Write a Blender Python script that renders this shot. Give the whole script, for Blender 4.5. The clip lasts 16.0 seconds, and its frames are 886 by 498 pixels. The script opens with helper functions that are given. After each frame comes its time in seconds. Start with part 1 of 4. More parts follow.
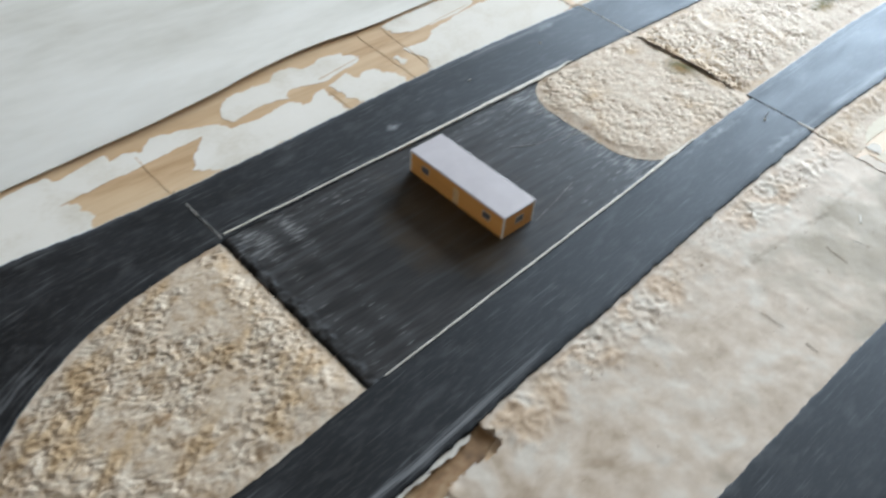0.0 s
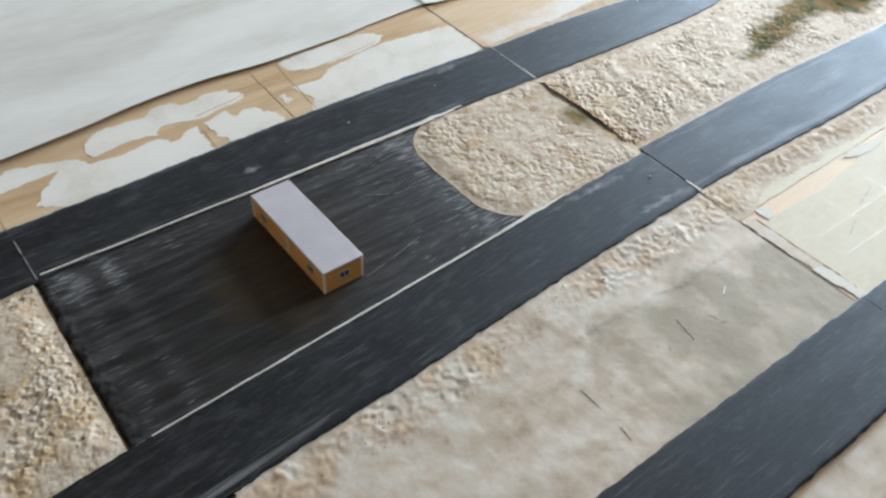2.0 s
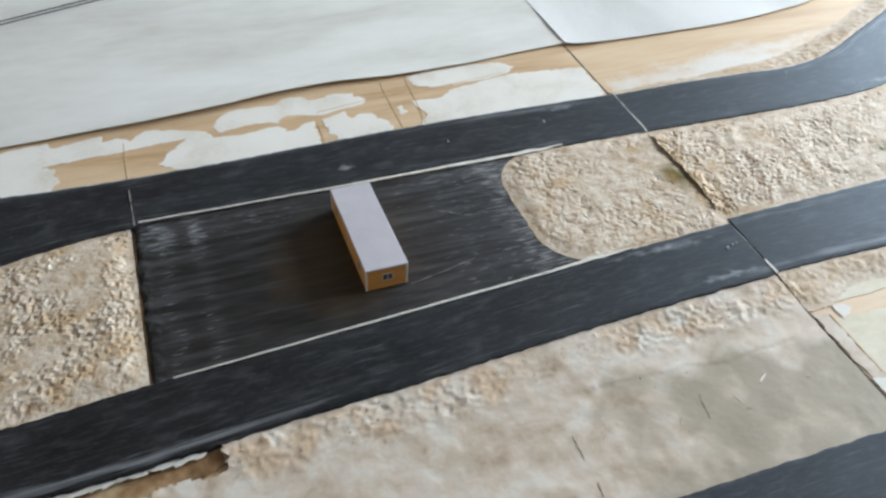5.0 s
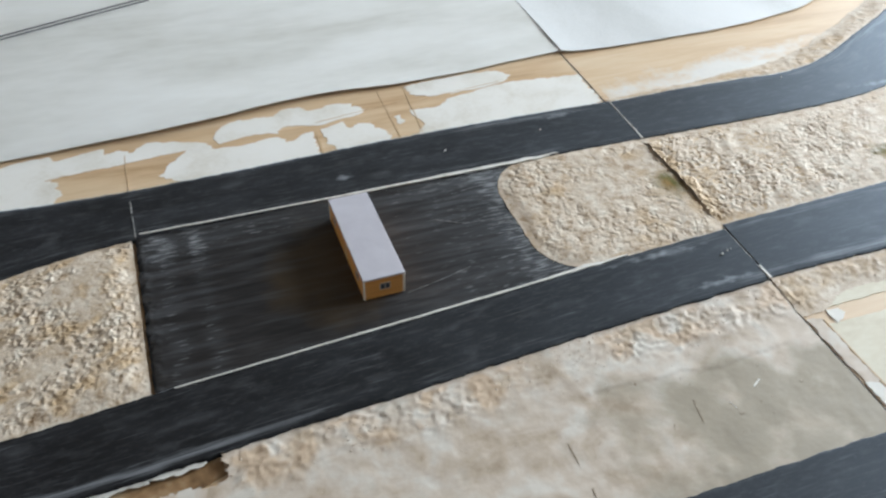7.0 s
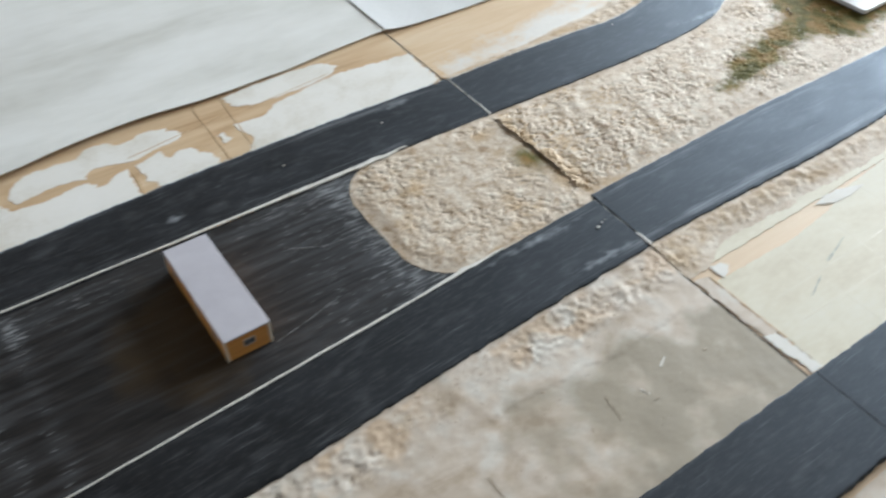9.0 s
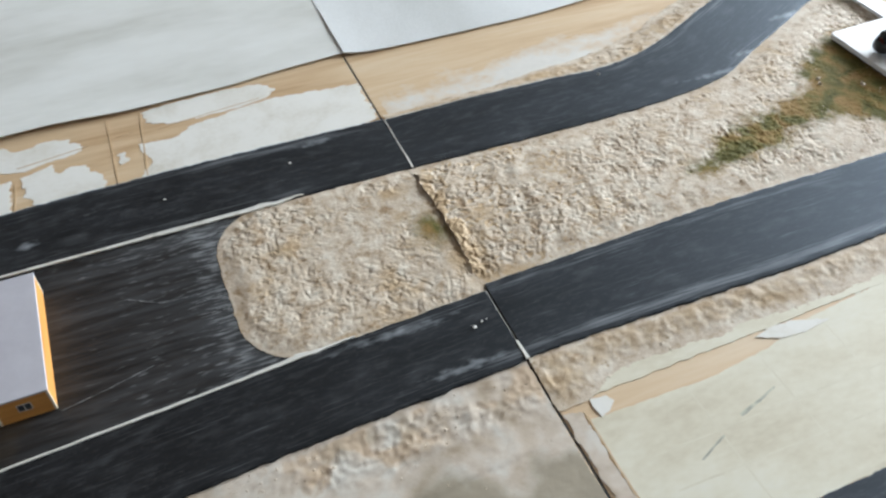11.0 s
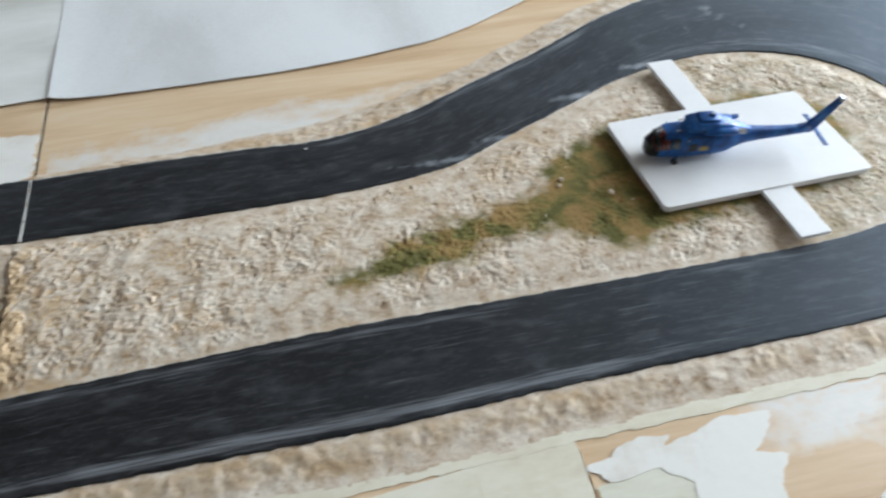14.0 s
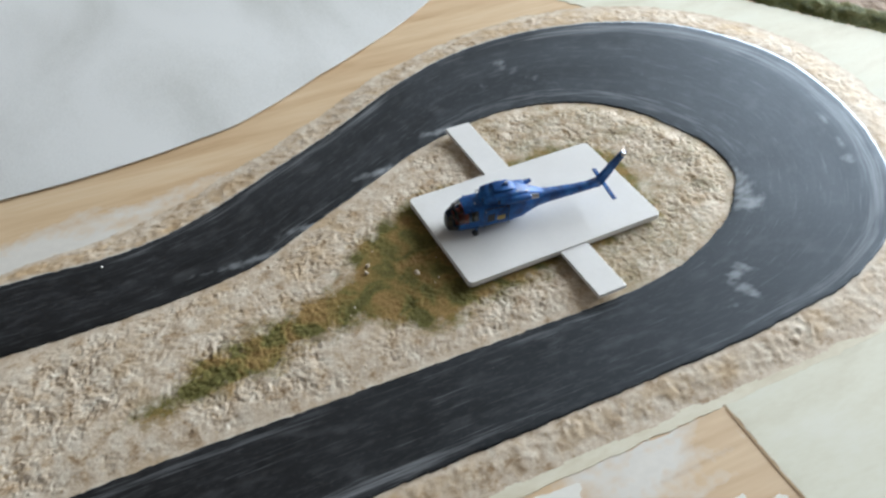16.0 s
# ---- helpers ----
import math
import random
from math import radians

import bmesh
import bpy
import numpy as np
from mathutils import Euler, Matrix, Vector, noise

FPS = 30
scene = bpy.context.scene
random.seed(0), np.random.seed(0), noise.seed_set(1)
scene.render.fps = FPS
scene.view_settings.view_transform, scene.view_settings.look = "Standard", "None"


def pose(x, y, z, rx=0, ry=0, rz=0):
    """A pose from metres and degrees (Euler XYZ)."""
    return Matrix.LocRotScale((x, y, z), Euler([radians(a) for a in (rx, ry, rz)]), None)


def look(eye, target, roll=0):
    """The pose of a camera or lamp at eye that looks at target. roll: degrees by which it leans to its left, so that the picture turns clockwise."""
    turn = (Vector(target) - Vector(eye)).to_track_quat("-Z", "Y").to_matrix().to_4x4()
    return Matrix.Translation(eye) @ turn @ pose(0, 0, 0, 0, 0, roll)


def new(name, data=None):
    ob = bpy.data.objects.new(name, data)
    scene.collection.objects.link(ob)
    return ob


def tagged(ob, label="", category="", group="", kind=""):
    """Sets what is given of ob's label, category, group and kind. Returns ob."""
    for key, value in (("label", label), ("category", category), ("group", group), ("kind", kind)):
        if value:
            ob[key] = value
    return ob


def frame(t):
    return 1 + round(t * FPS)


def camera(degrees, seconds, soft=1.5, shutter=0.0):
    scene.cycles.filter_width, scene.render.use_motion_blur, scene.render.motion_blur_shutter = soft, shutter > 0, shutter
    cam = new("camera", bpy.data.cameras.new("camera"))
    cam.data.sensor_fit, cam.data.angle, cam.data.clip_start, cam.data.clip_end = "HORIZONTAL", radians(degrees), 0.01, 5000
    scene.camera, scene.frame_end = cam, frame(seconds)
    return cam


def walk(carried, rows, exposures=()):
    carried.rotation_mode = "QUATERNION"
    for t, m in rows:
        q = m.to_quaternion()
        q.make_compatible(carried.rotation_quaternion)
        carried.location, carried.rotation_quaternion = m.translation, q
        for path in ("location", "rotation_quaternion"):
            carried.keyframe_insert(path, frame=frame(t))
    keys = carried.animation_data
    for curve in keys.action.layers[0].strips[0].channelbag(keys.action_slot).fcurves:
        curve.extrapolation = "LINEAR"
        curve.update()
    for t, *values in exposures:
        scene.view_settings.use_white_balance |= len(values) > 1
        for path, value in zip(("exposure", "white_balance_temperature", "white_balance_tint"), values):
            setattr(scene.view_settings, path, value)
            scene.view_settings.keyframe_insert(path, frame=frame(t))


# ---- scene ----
cam = camera(56.0, 16.0, soft=2.5, shutter=0.55)
PATH = [
    (0, (-0.518, -0.21, 0.33), (0.504, 0.78, -1.075), 4.9),
    (0.5, (-0.457, -0.225, 0.331), (0.511, 0.834, -1.063), 4.0),
    (1, (-0.422, -0.249, 0.334), (0.52, 0.86, -1.038), 3.5),
    (1.5, (-0.394, -0.269, 0.34), (0.54, 0.841, -1.038), 3.3),
    (2, (-0.397, -0.273, 0.337), (0.53, 0.839, -1.043), 3.5),
    (2.5, (-0.415, -0.257, 0.334), (0.504, 0.866, -1.042), 2.4),
    (3, (-0.402, -0.26, 0.336), (0.417, 0.934, -1.044), 4.9),
    (3.5, (-0.372, -0.287, 0.333), (0.296, 0.998, -1.046), 3.9),
    (4, (-0.353, -0.307, 0.338), (0.25, 1.013, -1.038), 2.8),
    (4.5, (-0.343, -0.323, 0.345), (0.21, 1.037, -1.014), 3.1),
    (5, (-0.332, -0.328, 0.349), (0.214, 1.047, -0.997), 3.0),
    (5.2, (-0.33, -0.328, 0.35), (0.227, 1.057, -0.981), 2.8),
    (7.3, (-0.327, -0.332, 0.356), (0.207, 1.05, -0.988), 2.1),
    (7.5, (-0.324, -0.329, 0.353), (0.24, 1.037, -0.994), 2.7),
    (8, (-0.329, -0.31, 0.351), (0.358, 0.977, -1.016), 2.2),
    (8.5, (-0.342, -0.284, 0.348), (0.45, 0.917, -1.042), 0.9),
    (9, (-0.31, -0.273, 0.347), (0.516, 0.887, -1.058), 0.9),
    (9.5, (-0.243, -0.273, 0.34), (0.521, 0.907, -1.083), 1.7),
    (9.7, (-0.218, -0.277, 0.339), (0.519, 0.935, -1.071), 1.4),
    (11.8, (-0.099, -0.264, 0.336), (0.359, 1.023, -1.126), -0.0),
    (12, (-0.083, -0.264, 0.332), (0.363, 1.015, -1.14), 0.4),
    (12.5, (-0.019, -0.269, 0.325), (0.348, 1.055, -1.128), 1.1),
    (13, (0.047, -0.272, 0.321), (0.305, 1.1, -1.111), -1.0),
    (13.5, (0.109, -0.263, 0.312), (0.394, 1.121, -1.104), -0.6),
    (14, (0.146, -0.259, 0.305), (0.473, 1.138, -1.088), -0.6),
    (14.5, (0.177, -0.257, 0.31), (0.588, 1.122, -1.079), 0.1),
    (15, (0.191, -0.252, 0.323), (0.693, 1.119, -1.045), 0.0),
    (15.5, (0.187, -0.243, 0.329), (0.792, 1.069, -1.054), -1.1),
    (16, (0.196, -0.243, 0.334), (0.793, 1.084, -1.038), -0.9),
]
walk(cam, [(t, look(eye, target, roll)) for t, eye, target, roll in PATH],
     exposures=[(0, .23, 6330, 10), (.5, .22, 6330, 10), (1.1, .13, 6330, 10), (2, .10, 6330, 10), (3, .2, 6330, 10), (5, .23, 6230, 10), (8.5, .19, 6200, 10), (9, .13, 6280, 10), (9.5, .16, 6280, 10),
                (12, .02, 6170, 10), (13, .0, 6100, 10), (13.5, -.05, 6070, 10), (14.5, -.11, 6170, 10), (15.5, -.29, 6330, 10), (16, -.32, 6350, 10)])

# ---- world and light ----
world = bpy.data.worlds.new("world")
scene.world = world
world.use_nodes = True
wn = world.node_tree
sky = wn.nodes.new("ShaderNodeTexSky")
sky.sky_type, sky.sun_disc = "NISHITA", False
sky.sun_elevation, sky.sun_rotation = radians(35), radians(60)
wn.nodes["Background"].inputs["Strength"].default_value = 0.12
wn.links.new(sky.outputs["Color"], wn.nodes["Background"].inputs["Color"])

# daylight enters by a large window to the east and a smaller one to the west
WIN_X, WIN_Y, WIN_Z = 2.6, (-0.5, 2.1), (0.0, 1.6)
win_lamp = new("window_light", bpy.data.lights.new("window_light", "AREA"))
win_lamp.data.shape, win_lamp.data.size, win_lamp.data.size_y = "RECTANGLE", 2.5, 1.55
win_lamp.data.energy, win_lamp.data.color = 252.0, (0.86, 0.945, 1.0)
win_lamp.matrix_basis = look((WIN_X + 0.03, sum(WIN_Y) / 2, sum(WIN_Z) / 2), (0, sum(WIN_Y) / 2, sum(WIN_Z) / 2))

WEST_Y, WEST_Z = (-1.3, -0.1), (0.15, 1.35)
west_lamp = new("window_light", bpy.data.lights.new("window_light", "AREA"))
west_lamp.data.shape, west_lamp.data.size, west_lamp.data.size_y = "RECTANGLE", 1.15, 1.15
west_lamp.data.energy, west_lamp.data.color = 9.0, (0.94, 0.97, 1.0)
west_lamp.matrix_basis = look((-2.63, sum(WEST_Y) / 2, sum(WEST_Z) / 2), (0, sum(WEST_Y) / 2, sum(WEST_Z) / 2))


# ---- numeric noise ----
def lattice(ix, iy, seed):
    h = (ix.astype(np.int64) * 374761393 + iy.astype(np.int64) * 668265263 + seed * 974711) & 0x7FFFFFFF
    h = ((h ^ (h >> 13)) * 1274126177) & 0x7FFFFFFF
    return ((h ^ (h >> 16)) & 0xFFFF) / 65535.0


def vnoise(x, y, seed=0):
    x, y = np.asarray(x, float), np.asarray(y, float)
    ix, iy = np.floor(x), np.floor(y)
    fx, fy = x - ix, y - iy
    fx, fy = fx * fx * (3 - 2 * fx), fy * fy * (3 - 2 * fy)
    a, b = lattice(ix, iy, seed), lattice(ix + 1, iy, seed)
    c, d = lattice(ix, iy + 1, seed), lattice(ix + 1, iy + 1, seed)
    return (a + (b - a) * fx) * (1 - fy) + (c + (d - c) * fx) * fy


def fbm(x, y, seed=0, octaves=4):
    total, gain, norm = 0.0, 1.0, 0.0
    for k in range(octaves):
        total = total + gain * vnoise(x * 2 ** k + 17.3 * k, y * 2 ** k - 9.1 * k, seed + k)
        norm += gain
        gain *= 0.55
    return total / norm


def smooth(v, a, b):
    s = np.clip((v - a) / (b - a), 0, 1)
    return s * s * (3 - 2 * s)


# ---- plan geometry ----
def spline(points, steps):
    """A smooth curve through the control points."""
    p = np.array([points[0]] + list(points) + [points[-1]], float)
    out = []
    for i in range(1, len(p) - 2):
        for k in range(steps):
            s = k / steps
            out.append(0.5 * (2 * p[i] + (p[i + 1] - p[i - 1]) * s + (2 * p[i - 1] - 5 * p[i] + 4 * p[i + 1] - p[i + 2]) * s * s
                              + (3 * p[i] - p[i - 1] - 3 * p[i + 1] + p[i + 2]) * s ** 3))
    out.append(p[-2])
    return np.array(out)


def inside(x, y, poly):
    hit = np.zeros(x.shape, bool)
    q = np.roll(poly, -1, axis=0)
    for (ax, ay), (bx, by) in zip(poly, q):
        if ay != by:
            hit ^= ((ay > y) != (by > y)) & (x < (bx - ax) * (y - ay) / (by - ay) + ax)
    return hit


def distance(x, y, line):
    best = np.full(x.shape, 1e9)
    for a, b in zip(line[:-1], line[1:]):
        d = b - a
        s = np.clip(((x - a[0]) * d[0] + (y - a[1]) * d[1]) / (d @ d + 1e-12), 0, 1)
        best = np.minimum(best, (x - a[0] - s * d[0]) ** 2 + (y - a[1] - s * d[1]) ** 2)
    return np.sqrt(best)


GAP = 0.0004
RIGHT_OUT = [(GAP, .160), (.06, .161), (.118, .160), (.165, .158), (.203, .165), (.24, .18), (.28, .2), (.327, .223), (.384, .256), (.441, .278),
             (.494, .284), (.543, .279), (.588, .264), (.625, .239), (.652, .202), (.667, .155), (.661, .09), (.638, .034), (.605, -.005),
             (.576, -.026), (.532, -.042), (.488, -.047), (.448, -.05), (.346, -.051), (.243, -.052), (.162, -.054), (.05, -.052), (GAP, -.0525)]
RIGHT_IN = [(GAP, .107), (.06, .1055), (.10, .105), (.157, .105), (.2, .108), (.24, .115), (.271, .130), (.317, .152), (.37, .177), (.42, .190),
            (.455, .190), (.484, .182), (.505, .17), (.525, .148), (.538, .12), (.545, .095), (.541, .066), (.526, .047), (.511, .033),
            (.495, .024), (.477, .016), (.455, .009), (.413, .004), (.344, .004), (.24, .005), (.16, .006), (.06, .003), (GAP, .001)]
LEFT_OUT = [(-GAP, .161), (-.1, .163), (-.2, .162), (-.3, .158), (-.37, .157), (-.42, .158), (-.469, .161), (-.54, .158), (-.62, .135), (-.68, .08),
            (-.69, .01), (-.66, -.045), (-.58, -.072), (-.5, -.078), (-.417, -.077), (-.366, -.0745), (-.311, -.070), (-.251, -.067), (-.184, -.0625),
            (-.112, -.058), (-.05, -.0555), (-.0011, -.0535)]
LEFT_IN = [(-GAP, .107), (-.1, .108), (-.2, .1075), (-.3, .1065), (-.368, .105), (-.412, .1), (-.453, .09), (-.494, .069), (-.525, .043), (-.55, .02),
           (-.556, -.0), (-.54, -.02), (-.505, -.03), (-.475, -.031), (-.44, -.031), (-.372, -.025), (-.311, -.021), (-.251, -.0175), (-.184, -.013),
           (-.112, -.0085), (-.05, -.0055), (-.0011, -.0035)]
R_OUT, R_IN = spline(RIGHT_OUT, 14), spline(RIGHT_IN, 14)
L_OUT, L_IN = spline(LEFT_OUT, 16), spline(LEFT_IN, 16)
WOOD_Z = -0.004
ISLAND_X, ISLAND_Y, ISLAND_R = (-.1285, 0.05), (-.0095, .1085), .035


# ---- materials ----
def material(name, tones, scale=40.0, stretch=(1, 1, 1), rough=(0.5, 0.7), fine=400.0, fine_mix=0.25, bump=0.2, bump_scale=300.0, bump_depth=0.0004,
             coords="Object", spec=0.5, distort=0.4):
    """Two scales of noise between the tones, with uneven gloss and a fine relief."""
    m = bpy.data.materials.new(name)
    m.use_nodes = True
    t = m.node_tree
    n, link = t.nodes, t.links.new
    bsdf = n["Principled BSDF"]
    tc, mp = n.new("ShaderNodeTexCoord"), n.new("ShaderNodeMapping")
    mp.inputs["Scale"].default_value = stretch
    link(tc.outputs[coords], mp.inputs["Vector"])

    def tex(s, detail, warp=0.0):
        k = n.new("ShaderNodeTexNoise")
        k.inputs["Scale"].default_value, k.inputs["Detail"].default_value, k.inputs["Distortion"].default_value = s, detail, warp
        link(mp.outputs["Vector"], k.inputs["Vector"])
        return k
    large, small = tex(scale, 6, distort), tex(fine, 4)
    mix = n.new("ShaderNodeMix")
    mix.inputs["Factor"].default_value = fine_mix
    link(large.outputs["Fac"], mix.inputs["A"]), link(small.outputs["Fac"], mix.inputs["B"])
    ramp = n.new("ShaderNodeValToRGB")
    e = ramp.color_ramp.elements
    while len(e) < len(tones):
        e.new(0.5)
    for k, (at, colour) in enumerate(tones):
        e[k].position, e[k].color = at, (*colour, 1)
    link(mix.outputs["Result"], ramp.inputs["Fac"])
    link(ramp.outputs["Color"], bsdf.inputs["Base Color"])
    gloss = n.new("ShaderNodeMapRange")
    gloss.inputs["From Min"].default_value, gloss.inputs["From Max"].default_value = 0.3, 0.7
    gloss.inputs["To Min"].default_value, gloss.inputs["To Max"].default_value = rough
    link(mix.outputs["Result"], gloss.inputs["Value"]), link(gloss.outputs["Result"], bsdf.inputs["Roughness"])
    bsdf.inputs["Specular IOR Level"].default_value = spec
    if bump:
        b, bt = n.new("ShaderNodeBump"), tex(bump_scale, 4)
        b.inputs["Strength"].default_value, b.inputs["Distance"].default_value = bump, bump_depth
        link(bt.outputs["Fac"], b.inputs["Height"]), link(b.outputs["Normal"], bsdf.inputs["Normal"])
    return m


def layered(m, attribute, colour, spread=0.0, scale=260.0, deep=0.55):
    """Lays a patch of that colour over a material, where the mesh's attribute says so, with a broken edge."""
    t = m.node_tree
    n, link = t.nodes, t.links.new
    bsdf = n["Principled BSDF"]
    at, mix, noise_node, add = n.new("ShaderNodeAttribute"), n.new("ShaderNodeMix"), n.new("ShaderNodeTexNoise"), n.new("ShaderNodeMath")
    tc = n.new("ShaderNodeTexCoord")
    at.attribute_name = attribute
    noise_node.inputs["Scale"].default_value, noise_node.inputs["Detail"].default_value = scale, 5
    link(tc.outputs["Object"], noise_node.inputs["Vector"])
    add.operation = "MULTIPLY_ADD"
    link(noise_node.outputs["Fac"], add.inputs[0])
    add.inputs[1].default_value = spread
    link(at.outputs["Fac"], add.inputs[2])
    cut = n.new("ShaderNodeMapRange")
    cut.inputs["From Min"].default_value, cut.inputs["From Max"].default_value = 0.5 + spread / 2 - 0.22, 0.5 + spread / 2 + 0.22
    link(add.outputs[0], cut.inputs["Value"])
    mix.data_type = "RGBA"
    link(cut.outputs["Result"], mix.inputs["Factor"])
    before = bsdf.inputs["Base Color"].links[0].from_socket
    link(before, mix.inputs["A"])
    tint = n.new("ShaderNodeMix")
    tint.data_type = "RGBA"
    tint.inputs["A"].default_value, tint.inputs["B"].default_value = (*colour, 1), (*[c * deep for c in colour], 1)
    link(noise_node.outputs["Fac"], tint.inputs["Factor"])
    link(tint.outputs["Result"], mix.inputs["B"])
    link(mix.outputs["Result"], bsdf.inputs["Base Color"])
    return m


def mossy(m, attribute):
    """Olive and rust flock over a material where the attribute says so."""
    t = m.node_tree
    n, link = t.nodes, t.links.new
    bsdf = n["Principled BSDF"]
    tc, at = n.new("ShaderNodeTexCoord"), n.new("ShaderNodeAttribute")
    at.attribute_name = attribute
    blot, fine = n.new("ShaderNodeTexNoise"), n.new("ShaderNodeTexNoise")
    blot.inputs["Scale"].default_value, blot.inputs["Detail"].default_value, blot.inputs["Distortion"].default_value = 60, 4, .6
    fine.inputs["Scale"].default_value, fine.inputs["Detail"].default_value = 650, 4
    link(tc.outputs["Object"], blot.inputs["Vector"]), link(tc.outputs["Object"], fine.inputs["Vector"])
    ramp = n.new("ShaderNodeValToRGB")
    e = ramp.color_ramp.elements
    e.new(.5), e.new(.6)
    for k, (p, c) in enumerate([(.38, (.125, .115, .042)), (.46, (.18, .155, .056)), (.53, (.24, .172, .064)), (.64, (.30, .195, .080))]):
        e[k].position, e[k].color = p, (*c, 1)
    link(blot.outputs["Fac"], ramp.inputs["Fac"])
    shade, tint = n.new("ShaderNodeMapRange"), n.new("ShaderNodeMix")
    shade.inputs["From Min"].default_value, shade.inputs["From Max"].default_value = .3, .7
    shade.inputs["To Min"].default_value, shade.inputs["To Max"].default_value = .78, 1.15
    link(fine.outputs["Fac"], shade.inputs["Value"])
    tint.data_type, tint.blend_type = "RGBA", "MULTIPLY"
    tint.inputs["Factor"].default_value = 1
    link(ramp.outputs["Color"], tint.inputs["A"]), link(shade.outputs["Result"], tint.inputs["B"])
    add, cut, mix = n.new("ShaderNodeMath"), n.new("ShaderNodeMapRange"), n.new("ShaderNodeMix")
    add.operation = "MULTIPLY_ADD"
    add.inputs[1].default_value = .7
    link(fine.outputs["Fac"], add.inputs[0]), link(at.outputs["Fac"], add.inputs[2])
    cut.inputs["From Min"].default_value, cut.inputs["From Max"].default_value = .46, 1.2
    link(add.outputs[0], cut.inputs["Value"])
    mix.data_type = "RGBA"
    link(cut.outputs["Result"], mix.inputs["Factor"])
    link(bsdf.inputs["Base Color"].links[0].from_socket, mix.inputs["A"]), link(tint.outputs["Result"], mix.inputs["B"])
    link(mix.outputs["Result"], bsdf.inputs["Base Color"])
    dull = n.new("ShaderNodeMapRange")
    dull.inputs["To Min"].default_value, dull.inputs["To Max"].default_value = bsdf.inputs["Specular IOR Level"].default_value, .03
    link(cut.outputs["Result"], dull.inputs["Value"]), link(dull.outputs["Result"], bsdf.inputs["Specular IOR Level"])


def scuffed(m, colour, stretch, scale, low, high, coords="UV", attribute="", pull=0.0):
    """Dry-brushed streaks of a pale colour; an attribute makes them gather where it is high."""
    t = m.node_tree
    n, link = t.nodes, t.links.new
    bsdf = n["Principled BSDF"]
    tc, mp, tex = n.new("ShaderNodeTexCoord"), n.new("ShaderNodeMapping"), n.new("ShaderNodeTexNoise")
    mp.inputs["Scale"].default_value = stretch
    link(tc.outputs[coords], mp.inputs["Vector"]), link(mp.outputs["Vector"], tex.inputs["Vector"])
    tex.inputs["Scale"].default_value, tex.inputs["Detail"].default_value, tex.inputs["Distortion"].default_value = scale, 7, 0
    value = tex.outputs["Fac"]
    if attribute:
        at, add = n.new("ShaderNodeAttribute"), n.new("ShaderNodeMath")
        at.attribute_name = attribute
        add.operation = "MULTIPLY_ADD"
        add.inputs[1].default_value = pull
        link(at.outputs["Fac"], add.inputs[0]), link(value, add.inputs[2])
        value = add.outputs[0]
    cut, mix = n.new("ShaderNodeMapRange"), n.new("ShaderNodeMix")
    cut.inputs["From Min"].default_value, cut.inputs["From Max"].default_value = low, high
    cut.inputs["To Max"].default_value = .85
    link(value, cut.inputs["Value"])
    mix.data_type = "RGBA"
    mix.inputs["B"].default_value = (*colour, 1)
    link(cut.outputs["Result"], mix.inputs["Factor"])
    link(bsdf.inputs["Base Color"].links[0].from_socket, mix.inputs["A"])
    link(mix.outputs["Result"], bsdf.inputs["Base Color"])


def glossed(m, colour, rough, ior):
    """A tinted gloss over a matt paint."""
    t = m.node_tree
    n, link = t.nodes, t.links.new
    bsdf, out = n["Principled BSDF"], n["Material Output"]
    bsdf.inputs["Specular IOR Level"].default_value = 0
    gloss, fres, mix = n.new("ShaderNodeBsdfGlossy"), n.new("ShaderNodeFresnel"), n.new("ShaderNodeMixShader")
    gloss.inputs["Color"].default_value, fres.inputs["IOR"].default_value = (*colour, 1), ior
    old = bsdf.inputs["Roughness"].links[0].from_node
    old.inputs["To Min"].default_value, old.inputs["To Max"].default_value = rough
    link(old.outputs["Result"], gloss.inputs["Roughness"])
    if bsdf.inputs["Normal"].links:
        link(bsdf.inputs["Normal"].links[0].from_socket, gloss.inputs["Normal"])
    link(fres.outputs[0], mix.inputs["Fac"]), link(bsdf.outputs[0], mix.inputs[1]), link(gloss.outputs[0], mix.inputs[2])
    link(mix.outputs[0], out.inputs["Surface"])


def plain(name, colour, rough=0.5, metal=0.0, spec=0.5):
    m = material(name, [(0.3, [c * 0.85 for c in colour]), (0.7, colour)], scale=120, rough=(rough * 0.85, min(1, rough * 1.15)), bump=0.05, spec=spec)
    m.node_tree.nodes["Principled BSDF"].inputs["Metallic"].default_value = metal
    return m


PLASTER = material("plaster", [(0.34, (.335, .226, .132)), (0.41, (.49, .380, .272)), (0.50, (.59, .485, .374)), (0.63, (.69, .608, .502))], scale=120, fine=600, fine_mix=.24,
                   rough=(.55, .76), bump=.38, bump_scale=700, bump_depth=.0004, spec=.36)
layered(PLASTER, "wash", (.57, .405, .24), 0.6, 150, .75)
scuffed(PLASTER, (.34, .225, .12), (1, 1, 1), 240, .60, .74, "Object")
mossy(PLASTER, "green")
FLAT = material("painted_plaster", [(0.34, (.37, .285, .20)), (0.43, (.51, .415, .32)), (0.52, (.60, .51, .42)), (0.62, (.66, .605, .53))], scale=30, fine=110, fine_mix=.35,
                rough=(.5, .72), bump=.3, bump_scale=150, bump_depth=.0006, spec=.35, distort=1.2)
layered(FLAT, "wash", (.64, .485, .345), 0.8, 260, .8)
layered(FLAT, "green", (.44, .375, .28), 1.5, 38, .66)
